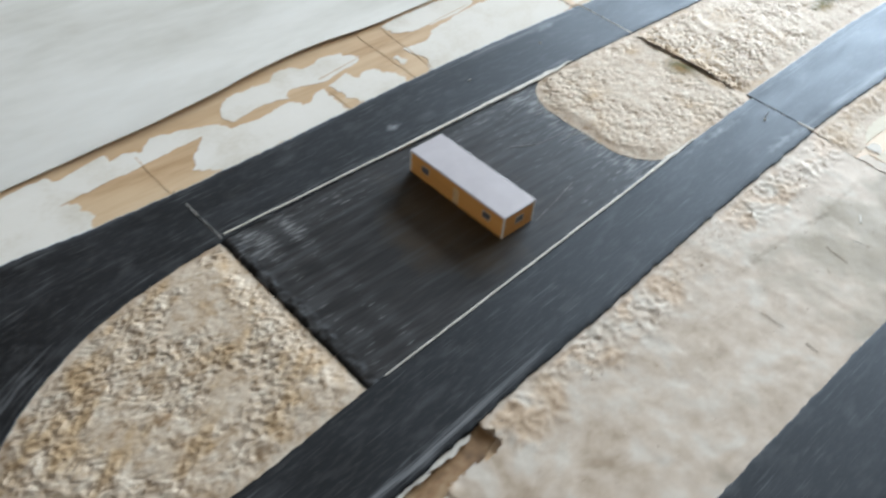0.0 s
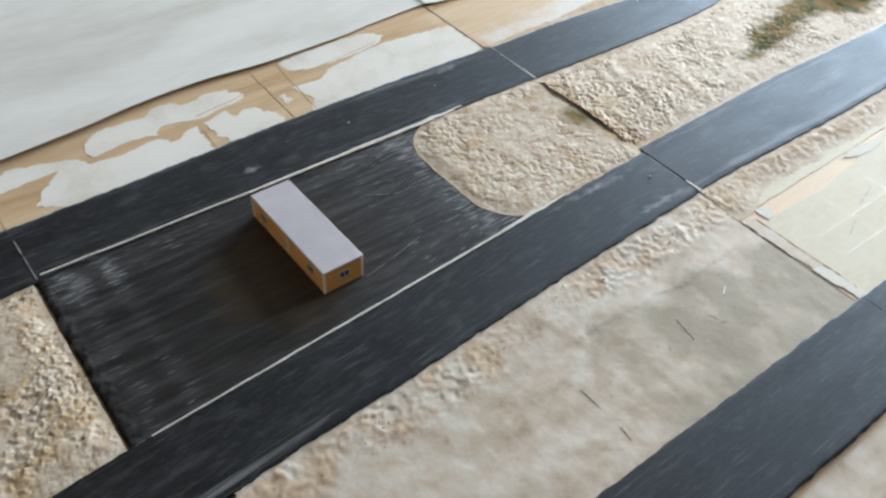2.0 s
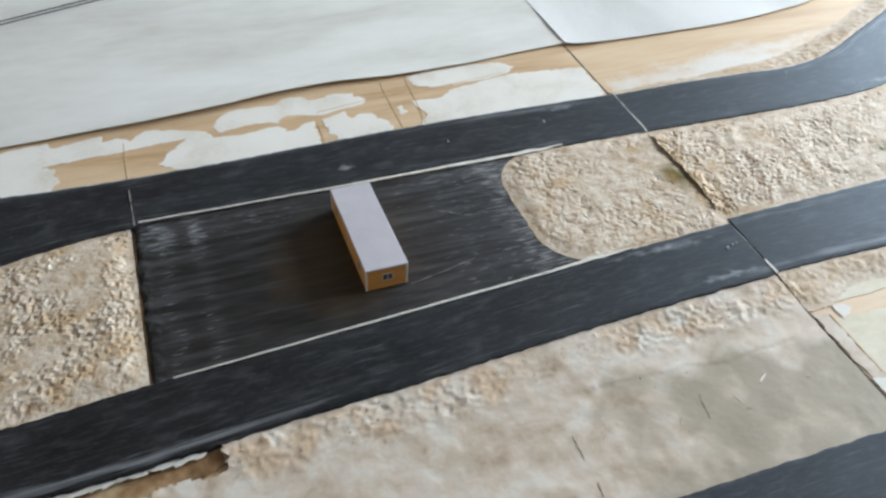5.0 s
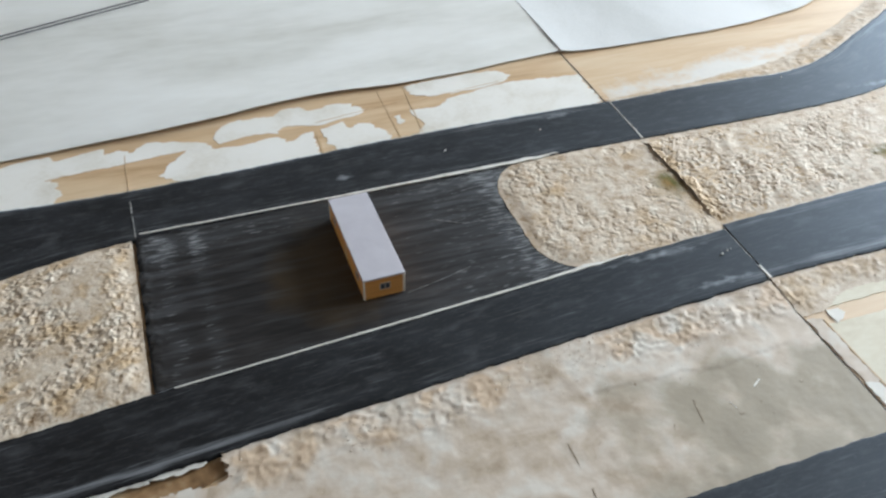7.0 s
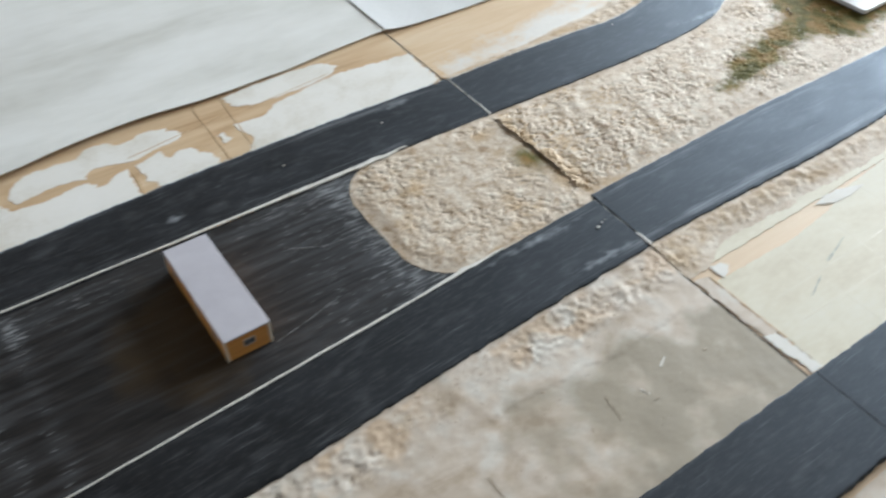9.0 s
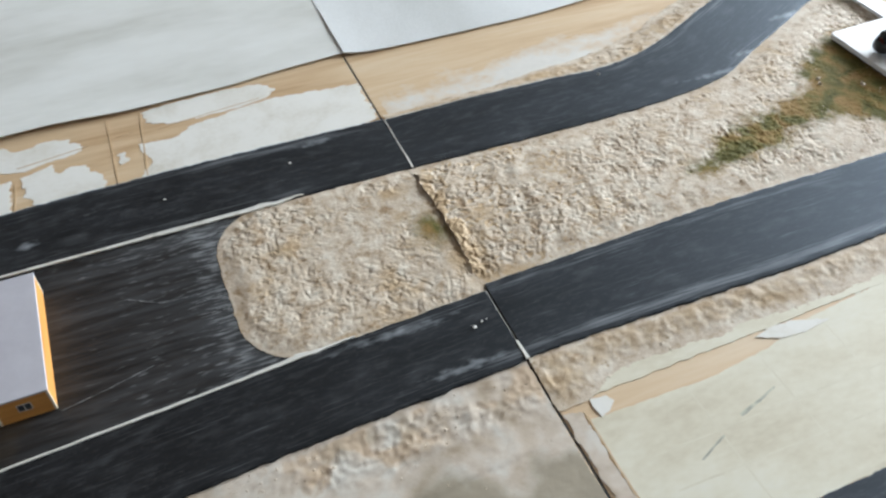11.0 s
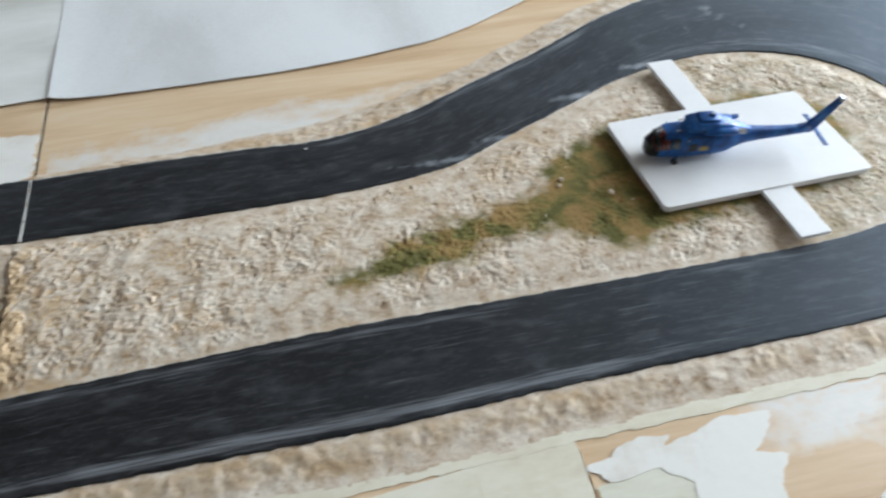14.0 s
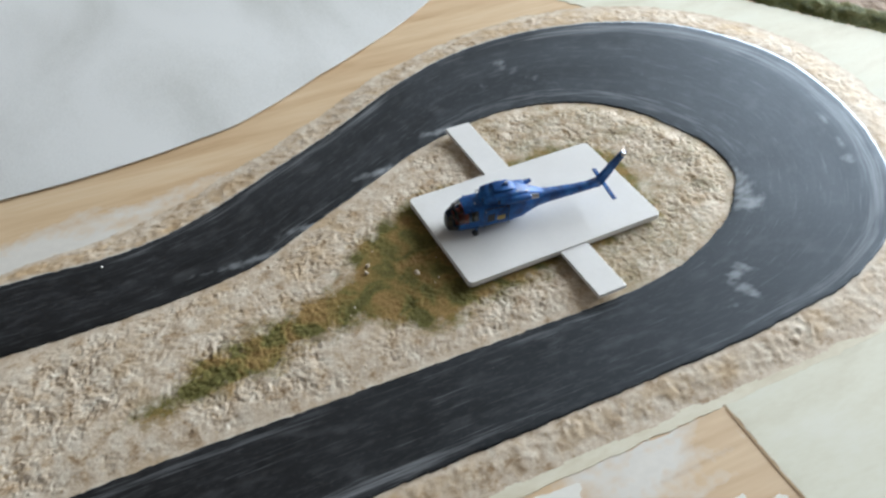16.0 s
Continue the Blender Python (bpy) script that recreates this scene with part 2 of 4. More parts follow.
ROAD = material("black_road_paint", [(0.32, (.0030, .0021, .0017)), (0.50, (.0074, .0055, .0047)), (0.68, (.0170, .0142, .0130))], scale=9, fine=90, fine_mix=.5,
                stretch=(2.2, 8, 1), coords="UV", rough=(.40, .62), bump=.30, bump_scale=80, bump_depth=.0004, spec=.36, distort=.5)
scuffed(ROAD, (.050, .049, .049), (6, 22, 1), 13, .52, .84)
scuffed(ROAD, (.075, .075, .077), (7, 14, 1), 6, .56, .88)
scuffed(ROAD, (.065, .065, .067), (16, 34, 1), 20, .58, .88)
# pale edge streaks: worn paint, with the window's sheen band painted in
scuffed(ROAD, (.22, .225, .235), (1.6, 44, 1), 20, .60, .96, attribute="edge", pull=.36)
scuffed(ROAD, (.45, .45, .44), (3, 9, 1), 60, .76, .82)
scuffed(ROAD, (.40, .42, .44), (9, 16, 1), 14, .72, 1.30, attribute="chalk", pull=.52)
LOT = material("black_lot_paint", [(0.34, (.008, .0060, .0045)), (0.50, (.018, .0140, .0112)), (0.64, (.036, .030, .026))], scale=14, fine=90, fine_mix=.5,
               stretch=(.8, 7, 1), coords="Object", rough=(.48, .70), bump=.4, bump_scale=44, bump_depth=.0006, spec=.22, distort=.4)
# brown tint standing in for the cabin's shade and warm bounce
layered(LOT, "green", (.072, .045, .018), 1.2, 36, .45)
scuffed(LOT, (.070, .070, .072), (.6, 7, 1), 30, .50, .88, "Object", "wash", .12)
scuffed(LOT, (.30, .305, .31), (1.3, 8, 1), 74, .72, .96, "Object", "wash", .15)
# the gloss colour's blue cast stands in for reflected sky
glossed(ROAD, (.78, .88, .98), (.46, .70), 1.46)
glossed(LOT, (.82, .91, 1.0), (.48, .68), 1.42)
WOOD = material("pine_plywood", [(0.30, (.43, .265, .135)), (0.43, (.585, .405, .240)), (0.55, (.66, .485, .305)), (0.70, (.72, .57, .40))], scale=4, fine=40, fine_mix=.20,
                stretch=(1.0, 9, 1), rough=(.45, .65), bump=.2, bump_scale=60, bump_depth=.0003, distort=1.2)
CARD = material("cream_card", [(0.34, (.57, .53, .41)), (0.46, (.65, .62, .50)), (0.56, (.69, .67, .555)), (0.68, (.72, .705, .61))], scale=12, fine=180, fine_mix=.2,
                stretch=(1, 3, 1), rough=(.55, .75), bump=.15, bump_scale=140, bump_depth=.0003, spec=.3)
CARD_WARM = material("warm_card", [(0.34, (.58, .51, .38)), (0.46, (.66, .60, .465)), (0.56, (.71, .66, .53)), (0.68, (.74, .70, .59))], scale=14, fine=180, fine_mix=.25,
                     stretch=(1, 2, 1), rough=(.55, .75), bump=.15, bump_scale=140, bump_depth=.0003, spec=.3)
PAPER = material("white_paper", [(0.34, (.575, .56, .51)), (0.45, (.665, .655, .61)), (0.55, (.735, .725, .685)), (0.66, (.78, .775, .74))], scale=6, stretch=(.8, 2.2, 1), fine=60, fine_mix=.18,
                 rough=(.55, .75), bump=.2, bump_scale=25, bump_depth=.001)
PAPER_NEW = material("clean_paper", [(0.37, (.585, .585, .565)), (0.46, (.655, .655, .64)), (0.58, (.72, .72, .71))], scale=6, stretch=(2, .9, 1), rough=(.55, .7), bump=.1, bump_scale=20, bump_depth=.001)
TORN = material("torn_paper", [(0.28, (.60, .55, .46)), (0.40, (.71, .67, .595)), (0.5, (.775, .745, .685)), (0.7, (.81, .785, .735))], scale=24, fine=300, fine_mix=.2,
                rough=(.7, .9), bump=.15, bump_scale=260, bump_depth=.0004)
LINE = material("cream_line", [(0.3, (.36, .33, .29)), (0.42, (.66, .63, .57)), (0.7, (.76, .74, .69))], scale=110, rough=(.6, .8), bump=.3)
GREYLINE = material("grey_scratch", [(.38, (.05, .05, .05)), (.48, (.20, .20, .195)), (.6, (.38, .37, .35))], scale=240, rough=(.6, .8), bump=0)
GREYCARD = material("pencil_grey", [(.4, (.32, .31, .25)), (.52, (.44, .43, .34)), (.62, (.56, .54, .42))], scale=200, rough=(.5, .7), bump=0)
DARK = plain("dark_gap", (.02, .018, .016), .8)
PENCIL = plain("pencil", (.10, .10, .11), .6)
WALLPAINT = material("wall_paint", [(0.3, (.125, .105, .083)), (0.7, (.16, .138, .112))], scale=3, rough=(.7, .9), bump=.1, bump_scale=80)
FLOORING = material("floor_wood", [(0.3, (.16, .10, .06)), (0.7, (.27, .18, .11))], scale=4, stretch=(1, 8, 1), rough=(.4, .6), bump=.1)
TABLE = material("table_wood", [(0.3, (.20, .13, .08)), (0.7, (.30, .20, .12))], scale=5, stretch=(1, 9, 1), rough=(.4, .6), bump=.1)


# ---- mesh helpers ----
def part(name, bm, mat, parent=None, label="", smooth_faces=False):
    me = bpy.data.meshes.new(name)
    bmesh.ops.recalc_face_normals(bm, faces=bm.faces)
    bm.to_mesh(me)
    bm.free()
    me.materials.append(mat)
    if smooth_faces:
        me.shade_smooth()
    ob = new(name, me)
    ob.parent = parent
    if label:
        ob["label"] = label
    return ob


def flat_mesh(name, verts, faces, mat, parent=None, label="", smooth_faces=False, uv=None, fields=()):
    me = bpy.data.meshes.new(name)
    me.from_pydata(verts, [], faces)
    me.materials.append(mat)
    if uv is not None:
        layer = me.uv_layers.new(name="UVMap")
        index = np.empty(len(me.loops), np.int32)
        me.loops.foreach_get("vertex_index", index)
        layer.data.foreach_set("uv", np.asarray(uv, np.float32)[index].ravel())
    for key, values in fields:
        me.attributes.new(key, "FLOAT", "POINT").data.foreach_set("value", np.asarray(values, np.float32))
    if smooth_faces:
        me.shade_smooth()
    ob = new(name, me)
    ob.parent = parent
    if label:
        ob["label"] = label
    return ob


def box(bm, lo, hi, bevel=0.0, turn=None):
    made = bmesh.ops.create_cube(bm, size=1.0, matrix=Matrix.Translation([(a + b) / 2 for a, b in zip(lo, hi)]) @ Matrix.Diagonal((*[b - a for a, b in zip(lo, hi)], 1)))
    if bevel:
        edges = list({e for v in made["verts"] for e in v.link_edges})
        bmesh.ops.bevel(bm, geom=edges, offset=bevel, segments=2, affect="EDGES", profile=0.5)
    if turn is not None:
        bmesh.ops.transform(bm, matrix=turn, verts=bm.verts)
    return bm


def solid_box(lo, hi, bevel=0.0):
    return box(bmesh.new(), lo, hi, bevel)


def rod(bm, a, b, r0, r1=None, sides=12):
    a, b = Vector(a), Vector(b)
    m = Matrix.Translation((a + b) / 2) @ (b - a).to_track_quat("Z", "Y").to_matrix().to_4x4()
    bmesh.ops.create_cone(bm, cap_ends=True, segments=sides, radius1=r0, radius2=r0 if r1 is None else r1, depth=(b - a).length, matrix=m)
    return bm


def thing(name, place=None, **tags):
    ob = new(name)
    ob.empty_display_size = 0.01
    if place is not None:
        ob.matrix_basis = place
    return tagged(ob, **tags)


def sheet(name, outline, z, thick, mat, jag=0.0, seed=0, lift=None, parent=None, label="", grid=0.0):
    """A flat piece with that outline, torn by jag along its edge; lift(x, y) raises it."""
    pts = []
    n = len(outline)
    rng_t = np.random.default_rng(seed)
    rough_big, rough_small = rng_t.uniform(-1, 1, 400), rng_t.uniform(-1, 1, 900)
    run = 0.0
    for i in range(n):
        a, b = np.array(outline[i], float), np.array(outline[(i + 1) % n], float)
        length = np.linalg.norm(b - a)
        cuts = max(1, int(length / 0.0010)) if jag else max(1, int(length / 0.012))
        normal = np.array([b[1] - a[1], a[0] - b[0]]) / max(length, 1e-9)
        for k in range(cuts):
            p, at = a + (b - a) * k / cuts, run + length * k / cuts
            if jag:
                w = np.interp(at / .0044, np.arange(400), rough_big) + .6 * np.interp(at / .0015, np.arange(900), rough_small)
                v = np.interp(at / .0031, np.arange(400), rough_big[::-1]) + .6 * np.interp(at / .0012, np.arange(900), rough_small[::-1])
                p = p + jag * (normal * w * .5 + np.array([v * 1.1, v * .25]))
            pts.append(p)
        run += length
    bm = bmesh.new()
    vs = [bm.verts.new((p[0], p[1], z)) for p in pts]
    edges = [bm.edges.new((vs[i], vs[(i + 1) % len(vs)])) for i in range(len(vs))]
    bmesh.ops.triangle_fill(bm, use_beauty=True, use_dissolve=False, edges=edges)
    top = list(bm.faces)
    if grid:
        lo, hi = np.min(pts, axis=0), np.max(pts, axis=0)
        for axis in (0, 1):
            for s in np.arange(lo[axis] + grid, hi[axis], grid):
                co, no = [0, 0, 0], [0, 0, 0]
                co[axis], no[axis] = s, 1
                bmesh.ops.bisect_plane(bm, geom=bm.verts[:] + bm.edges[:] + bm.faces[:], plane_co=co, plane_no=no)
    if lift is not None:
        for v in bm.verts:
            v.co.z += lift(v.co.x, v.co.y)
    ext = bmesh.ops.extrude_face_region(bm, geom=bm.faces[:])
    for v in ext["geom"]:
        if isinstance(v, bmesh.types.BMVert):
            v.co.z += thick
    return part(name, bm, mat, parent, label)


CHALK = [(.467, .249, .006, .004), (.481, .226, .007, .005), (.471, .234, .007, .004), (.453, .230, .008, .004), (.435, .226, .012, .003), (.564, .196, .006, .003), (.478, -.019, .005, .006),
         (.481, -.026, .004, .004), (.480, -.010, .006, .004), (-.05, .1545, .018, .003), (.532, .048, .009, .014), (.541, .066, .006, .014), (-.055, -.0125, .035, .003), (-.03, -.046, .030, .003),
         (.625, .062, .004, .010), (.634, .090, .003, .012), (.616, .044, .006, .006), (.529, .036, .012, .006), (.488, -.008, .007, .005), (.466, -.025, .005, .004), (.56, .195, .008, .004),
         (.236, .119, .03, .003), (.275, .133, .02, .003), (.335, .164, .025, .004), (.388, .188, .02, .004), (-.227, .1265, .010, .0012), (-.190, .141, .010, .002)]


def ribbon(name, outer, inner, mat, parent=None, label="", lip=1.0, seed=0, worn=1.0):
    """A road between two edges: a slightly hollow top, frayed edges and thickness."""
    across = [0, 0, .015, .03, .05, .075, .10, .13, .17, .22, .28, .36, .5, .64, .72, .78, .83, .87, .90, .925, .95, .97, .985, .996, 1, 1]
    rise = [lip * h for h in (-.0001, .0002, .0004, .0005, .00055, .0005, .00045, .00035, .0002, .0001)]
    height = [WOOD_Z - .0004, -.0003] + rise + [0] + [.3 * h for h in rise[::-1]] + [-.0001, -.00015, WOOD_Z - .0004]
    verts, uv, faces, edge, chalk = [], [], [], [], []
    run = 0.0
    for i, (a, b) in enumerate(zip(outer, inner)):
        if i:
            run += np.linalg.norm((a + b - outer[i - 1] - inner[i - 1]) / 2)
        d = (b - a) / np.linalg.norm(b - a)
        a2 = a + d * (fbm(run * 230, 3.1, seed, 5) - 0.5) * 0.0020
        b2 = b + d * (fbm(run * 230, 8.7, seed + 5, 5) - 0.5) * 0.0020
        wide = np.linalg.norm(b2 - a2)
        for s, h in zip(across, height):
            fray = 1 - smooth(min(s, 1 - s), .0, .05)
            p = a + (b - a) * s + ((a2 - a) if s < .5 else (b2 - b)) * fray
            z = h * (.25 + 1.1 * vnoise(run * 5, (s > .5) * 5.0, seed + 19) if 0 < s < 1 else 1) + (fbm(run * 14, s * 5, seed + 9, 3) - 0.5) * 0.0005 * (0 < s < 1)
            chalk.append(min(1.0, sum(math.exp(-((p[0] - cx) / rx) ** 2 - ((p[1] - cy) / ry) ** 2) for cx, cy, rx, ry in CHALK if abs(p[0] - cx) < 3 * rx)))
            # edge mask covers both scuffed paint and the painted sheen band along the lip
            verts.append((p[0], p[1], z)), uv.append((run, s * .054)), edge.append(worn * (1.0 if s < .5 else .5) * (.15 + .85 * float(smooth(vnoise(run * 11, (s > .5) * 7.0 + .5, seed + 61), .40, .75))) * math.exp(-((min(s, 1 - s) - .10) / .055) ** 2))
    k = len(across)
    for i in range(len(outer) - 1):
        for j in range(k - 1):
            faces.append((i * k + j, (i + 1) * k + j, (i + 1) * k + j + 1, i * k + j + 1))
    bmf = flat_mesh(name, verts, faces, mat, parent, label, True, uv, [("edge", edge), ("chalk", chalk)])
    bm = bmesh.new()
    bm.from_mesh(bmf.data)
    bmesh.ops.recalc_face_normals(bm, faces=bm.faces)
    bm.to_mesh(bmf.data)
    bm.free()
    return bmf


def paired(outer, inner, step):
    out_o, out_i = [outer[0]], [inner[0]]
    for i in range(len(outer) - 1):
        n = max(1, int(np.ceil(np.linalg.norm((outer[i + 1] + inner[i + 1] - outer[i] - inner[i]) / 2) / step)))
        for k in range(1, n + 1):
            out_o.append(outer[i] + (outer[i + 1] - outer[i]) * k / n), out_i.append(inner[i] + (inner[i + 1] - inner[i]) * k / n)
    return np.array(out_o), np.array(out_i)


def terrain(name, x0, x1, y0, y1, step, shape, mat, parent=None, label=""):
    """Rough ground over a rectangle: shape(x, y) gives height, where it exists, and its colour masks."""
    nx, ny = int((x1 - x0) / step) + 1, int((y1 - y0) / step) + 1
    gx, gy = np.meshgrid(np.linspace(x0, x1, nx), np.linspace(y0, y1, ny), indexing="ij")
    z, keep, wash, green = shape(gx, gy)
    index = np.arange(nx * ny).reshape(nx, ny)
    cell = keep[:-1, :-1] & keep[1:, :-1] & keep[:-1, 1:] & keep[1:, 1:]
    quads = np.stack([index[:-1, :-1][cell], index[1:, :-1][cell], index[1:, 1:][cell], index[:-1, 1:][cell]], axis=1)
    used, quads = np.unique(quads, return_inverse=True)
    quads = quads.reshape(-1, 4)
    jitter = (np.stack([vnoise(gx * 900, gy * 900, 3), vnoise(gx * 900, gy * 900, 4)], -1) - 0.5) * step * 0.8
    verts = np.stack([gx + jitter[..., 0], gy + jitter[..., 1], z], -1).reshape(-1, 3)[used]
    fields = [("wash", wash.ravel()[used]), ("green", green.ravel()[used])]
    return flat_mesh(name, verts.tolist(), quads.tolist(), mat, parent, label, True, None, fields)


# ---- room ----
def wall(name, lo, hi, mat=WALLPAINT):
    return tagged(part(name, solid_box(lo, hi), mat), kind="structure")


RX, RY, RZ = (-2.6, 2.6), (-2.4, 3.0), (-0.76, 1.75)
wall("floor", (RX[0] - .1, RY[0] - .1, RZ[0] - .1), (RX[1] + .1, RY[1] + .1, RZ[0]), FLOORING)
wall("ceiling", (RX[0] - .1, RY[0] - .1, RZ[1]), (RX[1] + .1, RY[1] + .1, RZ[1] + .1))
wall("wall_west", (RX[0] - .1, RY[0] - .1, RZ[0]), (RX[0], WEST_Y[0], RZ[1]))
wall("wall_west", (RX[0] - .1, WEST_Y[1], RZ[0]), (RX[0], RY[1] + .1, RZ[1]))
wall("wall_west", (RX[0] - .1, WEST_Y[0], RZ[0]), (RX[0], WEST_Y[1], WEST_Z[0]))
wall("wall_west", (RX[0] - .1, WEST_Y[0], WEST_Z[1]), (RX[0], WEST_Y[1], RZ[1]))
wall("wall_south", (RX[0], RY[0] - .1, RZ[0]), (RX[1], RY[0], RZ[1]))
wall("wall_north", (RX[0], RY[1], RZ[0]), (RX[1], RY[1] + .1, RZ[1]))
wall("wall_east", (RX[1], RY[0] - .1, RZ[0]), (RX[1] + .1, WIN_Y[0], RZ[1]))
wall("wall_east", (RX[1], WIN_Y[1], RZ[0]), (RX[1] + .1, RY[1] + .1, RZ[1]))
wall("wall_east", (RX[1], WIN_Y[0], RZ[0]), (RX[1] + .1, WIN_Y[1], WIN_Z[0]))
wall("wall_east", (RX[1], WIN_Y[0], WIN_Z[1]), (RX[1] + .1, WIN_Y[1], RZ[1]))

# ---- table and plywood panels ----
table = thing("table", label="plain dark wooden table under the layout", category="table")
part("tabletop", solid_box((-1.15, -.75, -.045), (1.15, .95, -.0165), .003), TABLE, table)
for sx in (-1.1, 1.04):
    for sy in (-.7, .84):
        part("leg", solid_box((sx, sy, -.76), (sx + .06, sy + .06, -.045), .003), TABLE, table)
tagged(part("plywood_panel", solid_box((-1.1, -.7, -.016), (-GAP, .9, WOOD_Z), .0006), WOOD), "bare tan plywood panel, half covered with paper", "panel", "panels of the layout")
tagged(part("plywood_panel", solid_box((GAP, -.7, -.016), (1.1, .9, WOOD_Z), .0006), WOOD), "tan plywood panel with pine grain beside the hairpin", "panel", "panels of the layout")

# ---- roads ----
ro, ri = paired(R_OUT, R_IN, .002)
tagged(ribbon("road", ro, ri, ROAD, seed=3, lip=.55), "matt black painted model road in a hairpin", "road", kind="structure")
lo_, li_ = paired(L_OUT, L_IN, .002)
tagged(ribbon("road", lo_, li_, ROAD, seed=31), "black painted model road with brush streaks", "road", kind="structure")


def straight(x0, x1, ya, yb, n):
    xs = np.linspace(x0, x1, n)
    return np.stack([xs, np.full(n, ya)], 1), np.stack([xs, np.full(n, yb)], 1)


a, b = straight(-.62, .0024, -.2215, -.1695, 300)
tagged(ribbon("road", a, b, ROAD, seed=51, lip=.2, worn=.2), "straight black painted model road", "road", kind="structure")
a, b = straight(.0028, .7, -.2235, -.1695, 300)
tagged(ribbon("road", a, b, ROAD, seed=57, lip=.2, worn=.2), "straight black painted model road", "road", kind="structure")


# ---- parking lot between the roads ----
def lot_shape(x, y):
    z = -.0009 + (fbm(x * 30, y * 260, 77, 4) - .5) * .0005
    brink = x + (fbm(y * 170, 0 * y, 79, 4) - .5) * .004
    z = z + np.exp(-((brink + .3655) / .003) ** 2) * (.0003 + (fbm(x * 420, y * 420, 78, 3) - .5) * .0018)
    z = np.where(brink < -.3692, -.0035, z)
    # pale scuffs; the first term also paints in sheen east of the cabin
    worn = .85 * smooth(x, -.24, -.17) + 1.0 * np.exp(-((x + .354) / .008) ** 2) + 1.0 * np.exp(-((x + .333) / .006) ** 2) + .9 * np.exp(-((x + .132) / .014) ** 2) + .5 * np.exp(-((y - .10) / .01) ** 2) + .9 * np.exp(-((y - .088) / .013) ** 2) * smooth(-x, .24, .30)
    # shade and orange bounce west of the cabin, painted into the lot's colour
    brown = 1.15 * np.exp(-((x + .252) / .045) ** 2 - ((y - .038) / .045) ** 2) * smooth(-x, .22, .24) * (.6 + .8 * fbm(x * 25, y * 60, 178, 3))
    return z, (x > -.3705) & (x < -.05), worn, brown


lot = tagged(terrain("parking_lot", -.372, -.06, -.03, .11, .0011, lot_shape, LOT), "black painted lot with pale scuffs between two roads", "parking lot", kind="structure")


def strip(name, a, b, w0, w1, z, mat, parent=None, seed=0, thick=.0005, ground=None):
    a, b = np.array(a), np.array(b)
    d = (b - a) / np.linalg.norm(b - a)
    nrm = np.array([-d[1], d[0]])
    n = max(3, int(np.linalg.norm(b - a) / .0025))
    bm = bmesh.new()
    rows = []
    for k in range(n + 1):
        s = k / n
        p = a + (b - a) * s
        w = (w0 + (w1 - w0) * s) * (.65 + .7 * fbm(s * n * .35, 1.5, seed, 3)) / 2
        c = p + nrm * (fbm(s * n * .2, 4.5, seed + 2, 3) - .5) * w0 * .8
        q = [c - nrm * w, c + nrm * w]
        if ground is not None:
            z = float(ground(np.array([c[0]]), np.array([c[1]]))[0][0])
        rows.append([bm.verts.new((q[0][0], q[0][1], z - .0008)), bm.verts.new((q[0][0], q[0][1], z + thick)), bm.verts.new((q[1][0], q[1][1], z + thick)), bm.verts.new((q[1][0], q[1][1], z - .0008))])
    for r, t in zip(rows[:-1], rows[1:]):
        for j in range(3):
            bm.faces.new((r[j], t[j], t[j + 1], r[j + 1]))
    bm.faces.new(rows[0]), bm.faces.new(rows[-1])
    return part(name, bm, mat, parent)


line_tags = dict(label="thin cream line along the lot's edge", category="line", group="lines of the lot", kind="structure")
tagged(strip("lot_line", (-.366, .1085), (-.247, .1075), .0009, .0012, .0006, LINE, seed=5, thick=.0001), **line_tags)
tagged(strip("lot_line", (-.247, .1075), (-.098, .1078), .0013, .0032, .0006, LINE, seed=6, thick=.0001), **line_tags)
tagged(strip("lot_line", (-.359, -.0244), (-.135, -.0105), .0007, .0015, .0006, LINE, seed=7, thick=.0001), **line_tags)
tagged(strip("lot_line", (-.135, -.0105), (-.108, -.0080), .0016, .0026, .0006, LINE, seed=8, thick=.0001), **line_tags)
tagged(strip("lot_line", (-.108, -.0080), (-.076, -.0060), .0028, .0008, .0006, LINE, seed=9, thick=.0001), **line_tags)
tagged(strip("lot_line", (-.098, .1078), (-.070, .1080), .0038, .0006, .0006, LINE, seed=10, thick=.0001), **line_tags)


SCUFF = material("white_scuff", [(.38, (.04, .04, .042)), (.5, (.12, .122, .125)), (.64, (.26, .265, .27))], scale=300, fine=1200, rough=(.6, .8), bump=0)
scuff_tags = dict(label="dry white brush scuff on the black lot", category="scuff", group="scuffs on the lot", kind="structure")
rng_s = np.random.default_rng(88)
SCUFFS = [((-.180, .065), (-.164, .056), .0008), ((-.164, .056), (-.141, .054), .0009), ((-.219, .006), (-.196, .0105), .0006), ((-.196, .0105), (-.174, .016), .0009)]
for cx, cy, n in ((-.131, .088, 7), (-.133, .036, 6), (-.142, .050, 4)):
    for _ in range(n):
        x, y, l = cx + rng_s.normal(0, .006), cy + rng_s.normal(0, .010), rng_s.uniform(.003, .010)
        SCUFFS.append(((x, y), (x + l, y + rng_s.uniform(-.15, .3) * l), rng_s.uniform(.0004, .0012)))
for k, (a, b, w) in enumerate(SCUFFS):
    tagged(strip("scuff", a, b, w, w * .5, -.0005, SCUFF, seed=400 + k, thick=.0002, ground=lot_shape), **scuff_tags)


